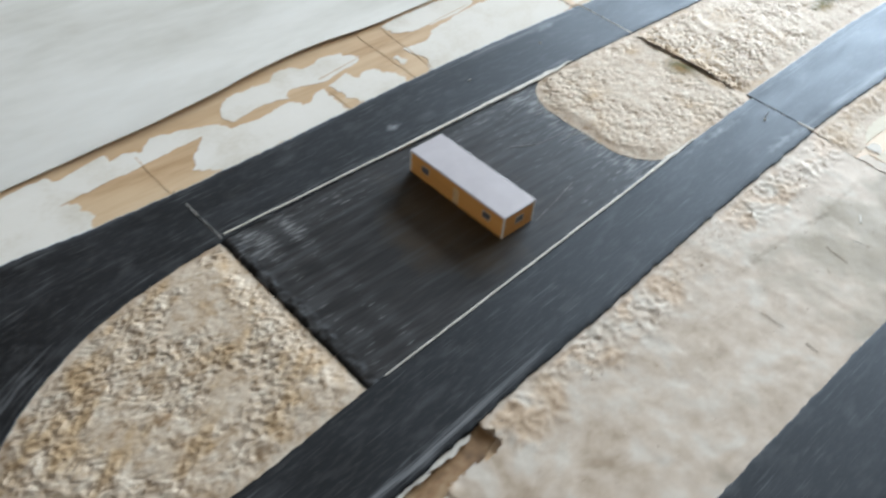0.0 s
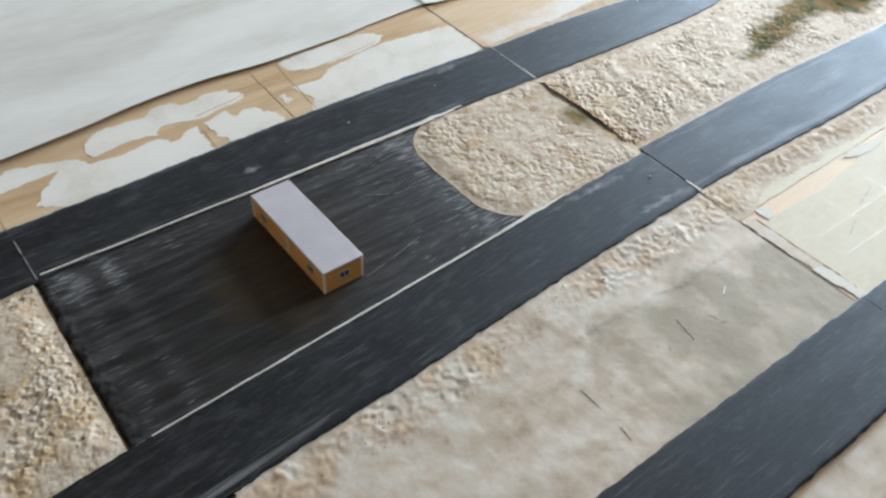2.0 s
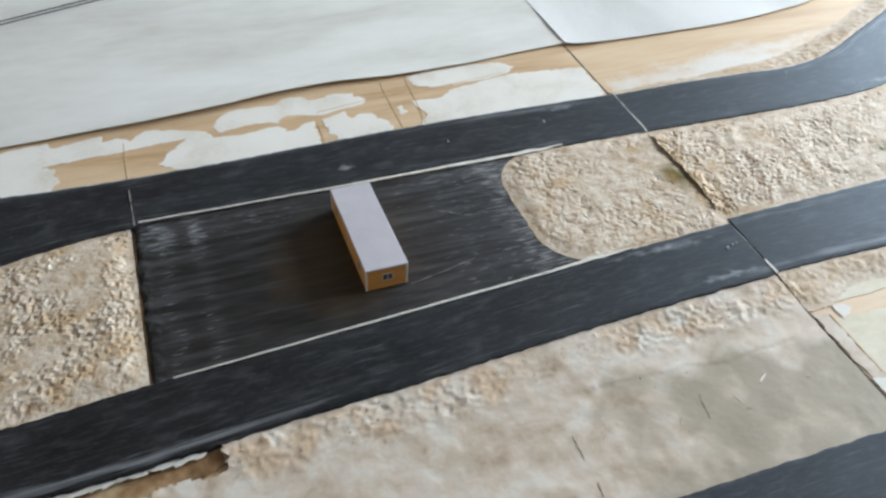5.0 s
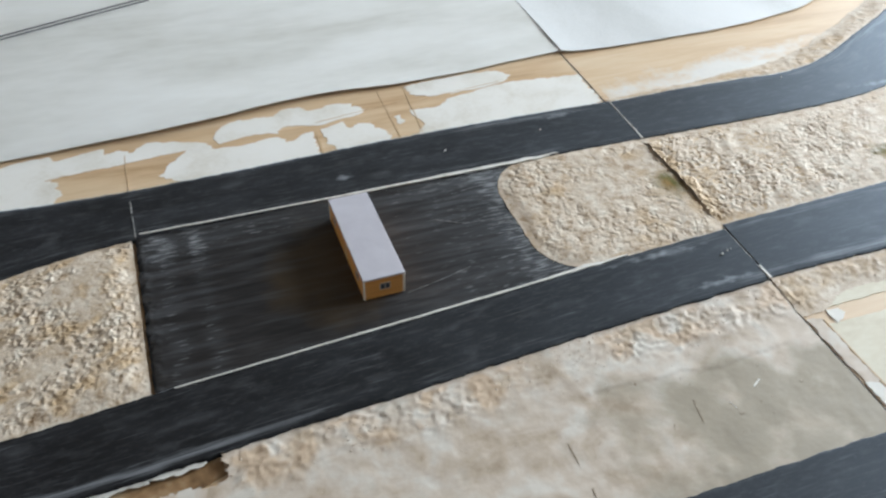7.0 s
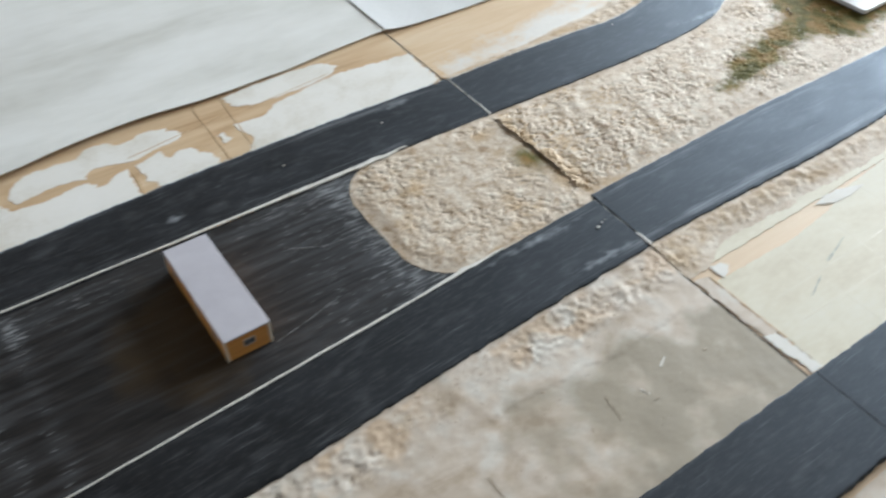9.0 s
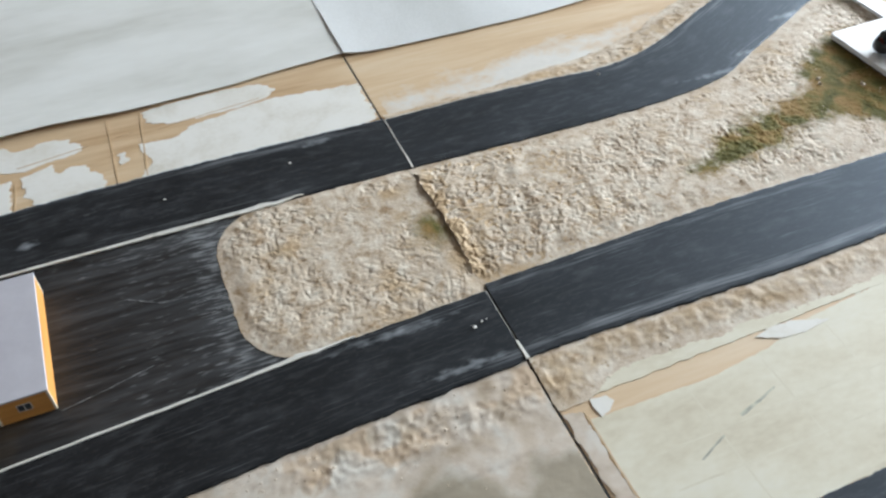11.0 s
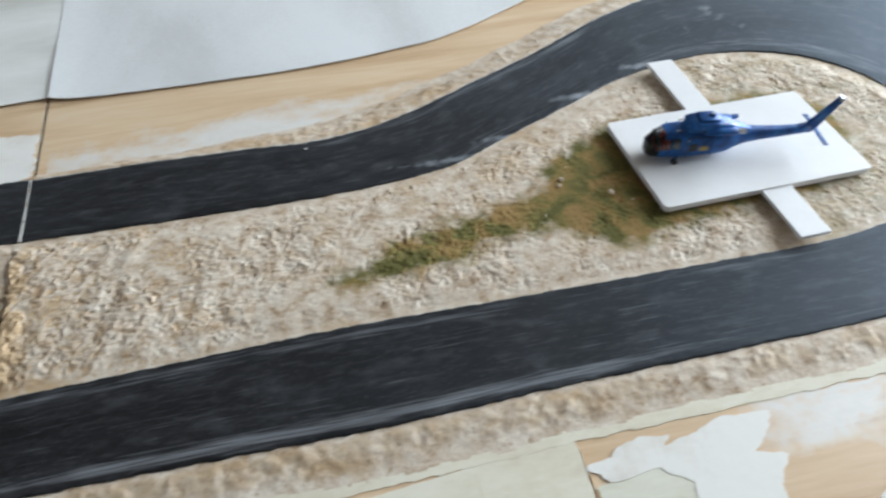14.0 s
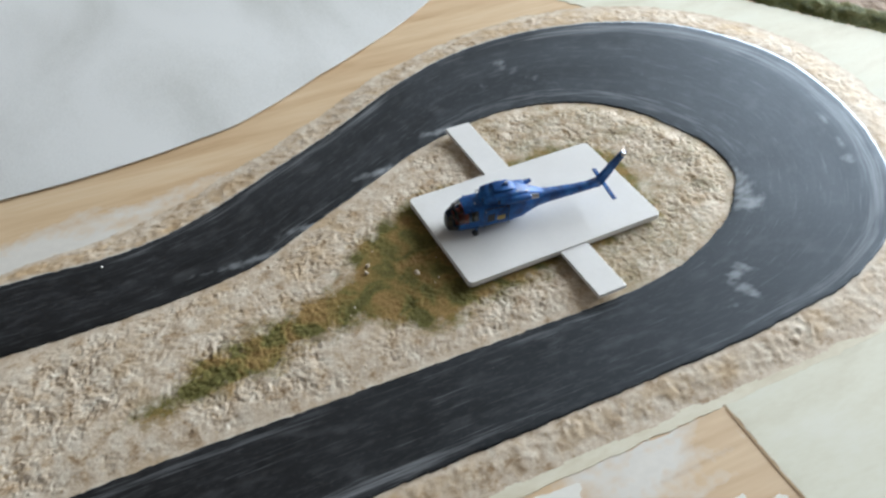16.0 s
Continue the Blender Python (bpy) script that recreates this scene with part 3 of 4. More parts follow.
# ---- plaster ground ----
def lumps(x, y, seed, scale):
    wx, wy = x + .004 * (fbm(x * 90, y * 90, seed + 3, 2) - .5), y + .004 * (fbm(x * 90, y * 90, seed + 4, 2) - .5)
    a = fbm(wx * scale * .6, wy * scale * .6, seed, 3)
    flake = 0.0
    for k, angle in enumerate((.35, 1.4, 2.45)):
        u, v = wx * math.cos(angle) + wy * math.sin(angle), wy * math.cos(angle) - wx * math.sin(angle)
        share = smooth(fbm(x * 120, y * 120, seed + 40 + k, 2), .42, .62)
        flake = flake + share * np.abs(2 * fbm(u * scale * .8, v * scale * 2.3, seed + 11 + 3 * k, 2) - 1)
    pit = smooth(fbm(wx * scale * 2.2, wy * scale * 2.2, seed + 21, 2), .60, .74)
    calm = .30 + 1.3 * smooth(fbm(x * 38, y * 38, seed + 31, 3), .36, .64)
    return calm * ((a - .5) * .8 + (.16 - flake) * .7 - pit * .4)


def chips(x, y, seed, size):
    """Tilted broken flakes: the nearest cell centre gives each flake its height and tilt."""
    wx, wy = x + size * .9 * (fbm(x / size * .5, y / size * .5, seed + 1, 2) - .5), y + size * .9 * (fbm(x / size * .5, y / size * .5, seed + 2, 2) - .5)
    u, v = wx / size, wy / (size * .8)
    iu, iv = np.floor(u), np.floor(v)
    best, height = np.full(x.shape, 1e9), np.zeros(x.shape)
    for du in (-1, 0, 1):
        for dv in (-1, 0, 1):
            cu, cv = iu + du, iv + dv
            ox, oy = u - cu - lattice(cu, cv, seed), v - cv - lattice(cu, cv, seed + 7)
            d = ox * ox + oy * oy
            angle = lattice(cu, cv, seed + 13) * 6.283
            steep = .3 + .9 * lattice(cu, cv, seed + 19)
            h = (lattice(cu, cv, seed + 23) - .5) * .8 + (ox * np.cos(angle) + oy * np.sin(angle)) * steep
            height, best = np.where(d < best, h, height), np.minimum(d, best)
    return height


def clods(x, y, seed, scale):
    """Sparse rounded lumps with crumbs on them."""
    a = smooth(fbm(x * scale, y * scale, seed, 3), .50, .72)
    b = smooth(fbm(x * scale * 2.4, y * scale * 2.4, seed + 5, 3), .54, .70)
    return a * .7 + b * .45 + (fbm(x * scale * 6, y * scale * 6, seed + 9, 2) - .5) * .35


def left_island(x, y):
    d = np.where(inside(x, y, np.vstack([L_IN, [(-GAP, .05)]])), 1, -1) * distance(x, y, L_IN)
    d = np.minimum(d, -.3705 - x + (fbm(y * 190, 0 * y, 80, 4) - .5) * .003)
    z = -.0010 + .0018 * smooth(d, 0, .016) + (lumps(x, y, 5, 330) * .0007 + chips(x, y, 55, .0036) * .00075 * smooth(fbm(x * 60, y * 60, 56, 2), .36, .56)) * smooth(d, .0, .005)
    wash = .30 + .6 * (fbm((x * .8 + y * .6) * 45, (y * .8 - x * .6) * 130, 29, 3) - .5) * 2 + .45 * (fbm(x * 70, y * 70, 15, 4) - .5) * 2 - .25 * smooth(-d, -.008, -.001)
    return z, (d > -.003) & (x < -.3705), wash, x * 0


def mid_island(x, y):
    cx, cy = np.clip(x, ISLAND_X[0] + ISLAND_R, ISLAND_X[1]), np.clip(y, ISLAND_Y[0] + ISLAND_R, ISLAND_Y[1] - ISLAND_R)
    d = ISLAND_R - np.hypot(x - cx, y - cy)
    d2 = np.where(inside(x, y, np.vstack([L_IN, [(-GAP, .05)]])), 1, -1) * distance(x, y, L_IN)
    d = np.minimum(d, d2 + .0024) + (fbm(x * 180, y * 180, 25, 3) - .5) * .0012
    z = -.0007 + .0012 * smooth(d, -.0012, .012) + (lumps(x, y, 6, 170) * .00048 + chips(x, y, 65, .0040) * .00016 * (.3 + 1.2 * smooth(fbm(x * 45, y * 45, 66, 2), .38, .6))) * (1 - .6 * np.exp(-((x + .066) / .022) ** 2 - ((y - .056) / .024) ** 2)) * smooth(d, -.0005, .005)
    z = z - .0003 * smooth(x, -.008, -.001)
    wash = .20 + .7 * (fbm(x * 45, y * 45, 16, 4) - .5) * 2 + .15 * smooth(x, -.02, -.002)
    green = .95 * np.exp(-((x + .010) / .011) ** 2 - ((y - .052) / .014) ** 2)
    return z, (d > -.0012) & (x < -GAP), wash, green


GRASS = [(.145, .036), (.173, .047), (.190, .060), (.224, .066), (.257, .071), (.283, .080), (.294, .104), (.325, .118), (.338, .128), (.39, .128), (.41, .138), (.45, .141),
         (.480, .128), (.486, .10), (.480, .062), (.478, .045), (.43, .036), (.395, .035), (.355, .032), (.335, .028), (.31, .025), (.279, .047), (.246, .043), (.225, .033), (.186, .027), (.16, .026)]
GRASS_LINE = np.array(GRASS + GRASS[:1])


def grassy(x, y):
    g = np.where(inside(x, y, GRASS_LINE[:-1]), 1, -1) * distance(x, y, GRASS_LINE)
    return np.clip(.52 - .25 * smooth(.25 - x, 0, .08) - .28 * smooth(x, .36, .42) + g / .014 + (fbm(x * 130, y * 130, 41, 4) - .5) * 1.3, 0, 1)


def right_island(x, y):
    d = np.where(inside(np.maximum(x, GAP + .0006), y, R_IN), 1, -1) * distance(x, y, R_IN)
    near = smooth(.17 - x, 0, .12)
    flake = chips(x, y, 75, .0035)
    z = -.0009 + .0020 * smooth(d, 0, .018) + (lumps(x, y, 7, 280) * .0006 + flake * (.00022 + .00018 * near) * (.25 + 1.3 * smooth(fbm(x * 40, y * 40, 76, 2), .36, .62))) * smooth(d, .001, .009)
    z = z + near * .0022 * (fbm((x * .95 - y * .3) * 75, (x * .3 + y) * 16, 8, 2) - .5) * smooth(d, .002, .01)
    under_pad = ((x > .334) & (x < .474) & (y > .036) & (y < .128)) | ((x > .389) & (x < .421) & (y > .0) & (y < .186))
    z = np.where(under_pad, np.minimum(z, .0016), z)
    tuft = smooth(.008 - x + (fbm(x * 160, y * 160, 9, 3) - .5) * .026, 0, .006) * smooth(d, .002, .010) * (.35 + .65 * smooth(.11 - y, .0, .05))
    z = z + tuft * (.0011 * fbm(x * 420, y * 420, 10, 3) + .0006 * chips(x, y, 110, .0028))
    # the flake term turns the plaster browner in its pits near the joint
    wash = .16 + .7 * (fbm(x * 38, y * 38, 17, 4) - .5) * 2 + .12 * smooth(.16 - x, 0, .12) + .6 * tuft + .5 * near * smooth(-flake, .15, .6) - .10 * smooth(x, .24, .38)
    return z, (d > -.003) & (x > -.0042 + .0050 * fbm(y * 170, 0 * y, 45, 4)), wash, np.maximum(grassy(x, y), .30 * smooth(x, .34, .42) * fbm(x * 60, y * 60, 46, 3) * 2)


def low_left(x, y):
    d = distance(x, y, L_OUT)
    d = np.where(y > np.interp(x, L_OUT[-150:, 0], L_OUT[-150:, 1]), -d, d)
    rim = smooth(d, .0, .004) * (1 - smooth(d, .016, .034))
    rim = rim * (.35 + 1.1 * smooth(fbm(x * 28, y * 40, 99, 3), .36, .62))
    z = -.0012 - .0016 * smooth(d, .004, .04) + (clods(x, y, 12, 120) * .00030 + chips(x, y, 112, .0045) * .00036) * rim * (.3 + 1.2 * fbm(x * 45, y * 45, 96, 2)) + (fbm(x * 60, y * 60, 13, 4) - .5) * .0005
    crease = y + .099 + .05 * (x + .1) * (x < -.1) + .006 * (fbm(x * 40, 1.0, 90, 4) - .5) * 2
    z = z + .0003 * smooth(crease, -.0012, .0012) * (1 - smooth(crease, .004, .022)) * smooth(fbm(x * 22, 2.0, 91, 2), .36, .56)
    hole = (x < -.342 + (fbm(x * 50, y * 300, 14, 2) - .5) * .006) & (y > -.089 + (x + .37) * .10 + (fbm(x * 150, y * 150, 18, 3) - .5) * .008)
    wash = .08 + .55 * rim * smooth(fbm(x * 50, y * 50, 19, 3), .40, .66) + .35 * (fbm(x * 28, y * 28, 20, 4) - .5) * 2
    wash = wash + .9 * np.exp(-((x + .004) / .007) ** 2 - ((y + .066) / .010) ** 2)
    return np.maximum(z, WOOD_Z + .0006), (d > -.003) & (y > -.172) & (x < -GAP - .0004 * fbm(y * 400, 0 * y, 4, 2)) & ~hole, wash, .12 + .35 * (fbm(x * 30, y * 30, 197, 3) - .5) + .62 * smooth(-y + .2 * (fbm(x * 30, y * 30, 97, 3) - .5) * .2, .09, .115) * smooth(x, -.19, -.08)


def right_shoulder(x, y):
    within = inside(x, y, np.vstack([R_OUT]))
    d = np.where(within, -1, 1) * distance(x, y, R_OUT)
    upper = smooth(y, .10, .16) * smooth(.44 - x, 0, .1)
    width = ((.022 + .012 * smooth(x, .42, .60)) * (1 - upper) + upper * (.010 + .014 * smooth(x, .05, .20)) + .011 * smooth(.042 - x, 0, .03) * (y < 0) + (fbm(x * 50, y * 50, 21, 4) - .5) * .007)
    rim = smooth(d, .0, .004) * (1 - smooth(d, width * .55, width))
    z = -.0010 - .0026 * smooth(d, .002, width) + (clods(x, y, 22, 150) * .00042 + chips(x, y, 122, .0050) * .00036) * (.3 + 1.3 * fbm(x * 40, y * 40, 98, 2)) * rim
    wash = .17 + .35 * rim * fbm(x * 90, y * 90, 23, 3) * 1.5 + .3 * (fbm(x * 40, y * 40, 24, 3) - .5) * 2
    return np.maximum(z, WOOD_Z + .0003), (d > -.003) & (d < width) & (x > GAP - .0012 * (y < 0)), wash, x * 0


plaster_tags = dict(category="plaster ground", group="plaster ground", kind="structure")
tagged(terrain("ground", -.57, -.3705, -.036, .108, .0007, left_island, PLASTER), "rough cream plaster island with brown wash", **plaster_tags)
tagged(terrain("ground", -.131, -GAP, -.012, .110, .0006, mid_island, PLASTER), "raised rough plaster island with a rounded end", **plaster_tags)
tagged(terrain("ground", -.0042, .552, -.004, .194, .0007, right_island, PLASTER), "rough plaster island with a mossy patch inside the hairpin", **plaster_tags)
tagged(terrain("ground", -.62, -GAP, -.173, -.045, .0011, low_left, FLAT), "mottled beige plaster flat beside the road", **plaster_tags)
tagged(terrain("ground", 0.0, .71, -.10, .325, .0011, right_shoulder, PLASTER), "crumbly plaster verge outside the hairpin", **plaster_tags)

# ---- papers ----
edge_l = [tuple(p) for p in spline([(-.75, .212), (-.6, .217), (-.447, .221), (-.386, .2235), (-.35, .2245), (-.299, .229), (-.269, .2345), (-.238, .2385), (-.202, .2405), (-.158, .2385), (-.115, .2405), (-.085, .242), (-.052, .246), (.0005, .250)], 5)]
edge_r = [tuple(p) for p in spline([(.0008, .249), (.02, .2448), (.078, .2437), (.115, .2442), (.153, .2447), (.2, .249), (.233, .2545), (.265, .261), (.305, .2785), (.338, .2965), (.36, .307), (.418, .339), (.463, .370), (.53, .42), (.6, .5)], 5)]


def curl_l(x, y):
    e = np.interp(x, [p[0] for p in edge_l], [p[1] for p in edge_l])
    near = math.exp(-max(0.0, y - e) / .05)
    return float(.0004 + near * .0040 * max(.1, math.exp(-((x + .27) / .13) ** 2) * (.6 + .4 * vnoise(x * 9, 0.0, 61))) + .007 * (fbm(x * 3 + y * 1.5, y * 8, 62, 2) - .42) * (1 - near))


def curl_r(x, y):
    return float(.0003 + .0012 * math.exp(-max(0.0, x) / .02) + .006 * max(0.0, fbm(x * 4, y * 6, 65, 2) - .45) * min(1.0, max(0.0, y - .26) / .06))


tagged(sheet("paper_sheet", edge_l + [(.0005, .86), (-.75, .86)], WOOD_Z + .0008, .0005, PAPER, lift=curl_l, grid=.014), "large greyish white paper sheet with a lifted edge", "paper", "paper sheets")
tagged(sheet("paper_sheet", edge_r + [(.6, .86), (.0008, .86)], WOOD_Z + .0010, .0005, PAPER_NEW, lift=curl_r, grid=.02), "clean white paper sheet cut along a curve", "paper", "paper sheets")

TORN_L = [
    [(-.56, .160), (-.56, .205), (-.456, .215), (-.438, .219), (-.421, .219), (-.416, .212), (-.397, .217), (-.384, .218), (-.383, .211), (-.372, .213), (-.364, .207), (-.353, .217), (-.331, .211),
     (-.312, .204), (-.306, .195), (-.29, .192), (-.26, .197), (-.255, .188), (-.249, .188), (-.239, .195), (-.234, .195), (-.236, .164), (-.262, .163), (-.335, .161), (-.347, .172), (-.342, .183),
     (-.325, .199), (-.345, .197), (-.376, .195), (-.424, .191), (-.417, .188), (-.413, .173), (-.418, .160)],
    [(-.306, .208), (-.301, .219), (-.29, .226), (-.275, .226), (-.257, .224), (-.249, .232), (-.237, .231), (-.23, .223), (-.219, .224), (-.214, .228), (-.2, .226), (-.187, .212), (-.193, .207),
     (-.206, .206), (-.225, .201), (-.237, .205), (-.253, .208), (-.26, .199), (-.263, .203), (-.277, .204), (-.301, .2)],
    [(-.228, .196), (-.221, .198), (-.208, .201), (-.206, .191), (-.198, .195), (-.19, .193), (-.186, .185), (-.179, .181), (-.181, .162), (-.219, .162), (-.223, .174), (-.226, .176)],
]
TORN_L2 = [
    [(-.169, .196), (-.165, .197), (-.163, .188), (-.168, .185)],
    [(-.149, .236), (-.13, .239), (-.116, .239), (-.09, .24), (-.065, .238), (-.057, .228), (-.064, .22), (-.085, .216), (-.111, .2155), (-.132, .216), (-.144, .221)],
    [(-.156, .201), (-.13, .2), (-.12, .208), (-.101, .212), (-.075, .216), (-.059, .218), (-.0015, .211), (-.0015, .169), (-.018, .164), (-.071, .164), (-.129, .163), (-.157, .165), (-.15, .182)],
]
for k, outline in enumerate(TORN_L + TORN_L2):
    tagged(sheet("torn_paper", outline, WOOD_Z + .0001, .00007, TORN, jag=.0014, seed=70 + 3 * k), "torn remnant of white paper glued to plywood", "torn paper", "torn paper remnants")
TORN_R = [
    [(.114, -.084), (.127, -.0815), (.14, -.082), (.151, -.086), (.160, -.0885), (.144, -.091), (.129, -.090)],
    [(.0175, -.0845), (.0255, -.0855), (.0275, -.0895), (.0235, -.0935), (.0175, -.0955)],
    [(.002, -.138), (.010, -.139), (.0115, -.1685), (.004, -.1685)],
    [(.245, -.0905), (.258, -.0895), (.262, -.0855), (.274, -.083), (.285, -.0845), (.283, -.089), (.299, -.086), (.312, -.0815), (.334, -.084), (.330, -.092), (.319, -.101), (.331, -.1055), (.322, -.116),
     (.319, -.127), (.324, -.14), (.318, -.155), (.290, -.160), (.281, -.127), (.287, -.110), (.276, -.099), (.253, -.101)],
    [(.358, -.132), (.377, -.124), (.391, -.119), (.397, -.119), (.396, -.128), (.413, -.126), (.415, -.166), (.33, -.168), (.346, -.14)],
]
BACKING = material("brown_backing", [(.36, (.13, .07, .028)), (.48, (.30, .175, .08)), (.6, (.47, .34, .20))], scale=40, fine=200, fine_mix=.3, rough=(.5, .7), bump=.3)
tagged(sheet("backing", [(-.52, -.096), (-.40, -.0905), (-.352, -.087), (-.341, -.083), (-.341, -.068), (-.52, -.074)], WOOD_Z, .0003, BACKING, jag=.001, seed=243), "brown backing where the plaster is torn away", "backing", kind="structure")
tagged(sheet("torn_paper", [(-.47, -.0825), (-.43, -.0805), (-.40, -.0785), (-.372, -.0775), (-.352, -.0755), (-.360, -.0735), (-.40, -.0755), (-.47, -.0785)], -.0022, .0005, LINE, jag=.0026, seed=241), "frayed white paper edge under the black road", "torn paper", "torn paper remnants")
for k, outline in enumerate(TORN_R):
    tagged(sheet("torn_paper", outline, WOOD_Z + (.00038, .00038, .0003, .00036, .0002)[k], (.00012, .00012, .0002, .00012, .00014)[k], TORN, jag=(.0006 if k < 2 else .0010), seed=110 + 3 * k), "torn bright white paper remnant on plywood", "torn paper", "torn paper remnants")


def smear_shape(cx, cy, rx, ry, seed, slope=0.0):
    def shape(x, y):
        r = np.hypot((x - cx) / rx, (y - cy - slope * (x - cx)) / ry)
        m = 1.0 - r * .62 + (fbm(x * 45, y * 90, seed, 5) - .5) * .9
        return x * 0 + WOOD_Z + .00005, r < 1.5, m, x * 0
    return shape


SMEAR = bpy.data.materials["pine_plywood"].copy()
SMEAR.name = "glue_smear"
layered(SMEAR, "wash", (.76, .72, .66), 0.5, 200, .85)
smear_tags = dict(category="smear", group="glue smears", kind="structure")
tagged(terrain("glue_smear", .006, .27, .163, .222, .0025, smear_shape(.120, .178, .110, .026, 201, .10), SMEAR), "thin white smear of plaster on pine plywood", **smear_tags)
tagged(terrain("glue_smear", .247, .418, -.168, -.0785, .004, smear_shape(.362, -.090, .042, .019, 205), SMEAR), "thin pinkish white smear of plaster on plywood", **smear_tags)

# ---- cream cards ----
card_tags = dict(category="card", group="cream cards")
tagged(sheet("plaster_skin", [(.0012, -.0875), (.0108, -.0895), (.0110, -.139), (.0016, -.139)], WOOD_Z + .0002, .0002, FLAT, jag=.0008, seed=149), "thin pale plaster skin beside the joint", "plaster skin", kind="structure")
tagged(sheet("cream_card", [(.0115, -.1685), (.0115, -.094), (.03, -.095), (.078, -.096), (.118, -.092), (.15, -.084), (.2, -.0795), (.2455, -.078), (.2445, -.1685)], WOOD_Z, .00028, CARD_WARM, jag=.0006, seed=150), "cream card sheet with faint ruled squares", **card_tags)
tagged(sheet("cream_card", [(.247, -.1685), (.247, -.101), (.278, -.097), (.292, -.115), (.292, -.1685)], WOOD_Z + .0001, .0002, CARD, jag=.0010, seed=151), "small cream card remnant on plywood", **card_tags)
tagged(sheet("cream_card", [(.420, -.300), (.4215, -.0765), (.56, -.074), (.82, -.055), (.82, -.3)], WOOD_Z, .00031, CARD, jag=.0005, seed=153), "large pale cream card sheet", **card_tags)
tagged(sheet("cream_card", [(.020, -.0832), (.037, -.0825), (.109, -.0815), (.2, -.0800), (.25, -.0788), (.34, -.0785), (.42, -.0775), (.62, -.074), (.62, -.060), (.42, -.0675), (.25, -.0695), (.1, -.0715), (.020, -.074)], WOOD_Z, .00036, CARD_WARM, jag=.0010, seed=156), "narrow cream card strip along the verge", **card_tags)
tagged(sheet("cream_card", [(.62, -.06), (.82, -.055), (.80, .12), (.755, .18), (.715, .242), (.66, .33), (.56, .33), (.60, .27), (.65, .24), (.68, .18), (.685, .12), (.67, .05), (.64, .0)], WOOD_Z, .00034, CARD, jag=.001, seed=159), "pale cream card beyond the hairpin", **card_tags)
tagged(sheet("cream_card", [(-.75, -.2245), (.0, -.2245), (.0, -.5), (-.75, -.5)], WOOD_Z, .001, FLAT, jag=.0005, seed=161), "mottled beige card beyond the straight road", **card_tags)


# ---- joint and seams ----
seam_tags = dict(category="seam", group="seams", kind="structure")
for y0, y1, w0, w1 in ((.160, .151, .0004, .0006), (.149, .138, .0008, .0004), (.1365, .124, .0005, .0010), (.1225, .107, .0010, .0014)):
    tagged(strip("seam", (.0002, y0), (0, y1), w0, w1, .0001, LINE, seed=170 + int(y0 * 1e4), thick=.0002), "frayed white joint between two panels", **seam_tags)
tagged(part("seam", solid_box((-.00135, -.0530, WOOD_Z + .0004), (-.00085, -.0040, .00002), .00008), TORN), "white frayed edge of one panel at the open joint", **seam_tags)
# dark strips fill the panel joint in place of its own shade
for y0, y1 in ((.1625, .2485), (-.1685, -.0555)):
    tagged(part("seam", solid_box((-.0007, y0, -.012), (.0007, y1, WOOD_Z - .0001)), DARK), "dark strip in place of shade in the joint of two plywood panels", **seam_tags)
tagged(part("seam", solid_box((GAP, -.0525, WOOD_Z + .0004), (GAP + .0004, .0010, -.0002)), DARK), "dark edge of one panel at the open joint", **seam_tags)
tagged(strip("seam", (-.0007, -.041), (-.0004, -.053), .0009, .0024, .0004, TORN, seed=173, thick=.0003), "frayed white joint between two panels", **seam_tags)
tagged(strip("seam", (-.3695, .1575), (-.3685, .1065), .0006, .0007, .0002, GREYLINE, seed=176, thick=.0002), "thin pale scratch across the black road", **seam_tags)
wood_line = material("seam_brown", [(.3, (.49, .335, .19)), (.7, (.62, .45, .28))], scale=100, rough=(.6, .8), bump=0)
for a, b, w in [((-.3695, .162), (-.3695, .205), .0007), ((-.171, .235), (-.172, .167), .0008), ((-.149, .237), (-.154, .168), .0008), ((-.229, .206), (-.155, .2165), .0008), ((-.14, .2135), (-.07, .2215), .0007), ((-.233, .164), (-.231, .19), .0008)]:
    tagged(strip("seam", a, b, w, w, WOOD_Z + .0001, wood_line, seed=180, thick=.0001), "brown pencilled seam on bare plywood", **seam_tags)
for a, b, w in [((.0115, -.09), (.0115, -.145), .0010), ((.2462, -.0825), (.2452, -.1685), .0007), ((.4205, -.0790), (.4185, -.3), .0008)]:
    tagged(strip("seam", a, b, w, w, WOOD_Z + .0002, wood_line, seed=190, thick=.0002), "dark seam beside a cream card", **seam_tags)
for y0 in (0, .006):
    tagged(strip("pencil_line", (-.56, .368 + y0), (-.33, .444 + y0), .0002, .0002, .0012, PENCIL, seed=195, thick=.0006), "thin pencil line on white paper", "line", "pencil lines")


CRACK = material("dark_crack", [(.35, (.20, .15, .10)), (.6, (.40, .33, .25))], scale=300, rough=(.8, .95), bump=0)
for a, b, w in [((-.097, -.118), (-.100, -.133), .0010), ((-.174, -.149), (-.175, -.157), .0012), ((-.174, -.121), (-.174, -.135), .0006), ((-.115, -.1285), (-.1165, -.131), .0008), ((-.078, -.134), (-.0755, -.1345), .0011)]:
    tagged(strip("crack", a, b, w * .7, w * .3, 0, CRACK, seed=211, thick=.00015, ground=low_left), "short dark crack in beige plaster", "crack", "cracks", "structure")
for a, b, w in [((-.060, -.1205), (-.054, -.117), .0011), ((-.079, -.125), (-.0775, -.130), .0006)]:
    tagged(strip("scratch", a, b, w, w * .6, 0, LINE, seed=217, thick=.00015, ground=low_left), "pale scratch in beige plaster", "scratch", "scratches", "structure")
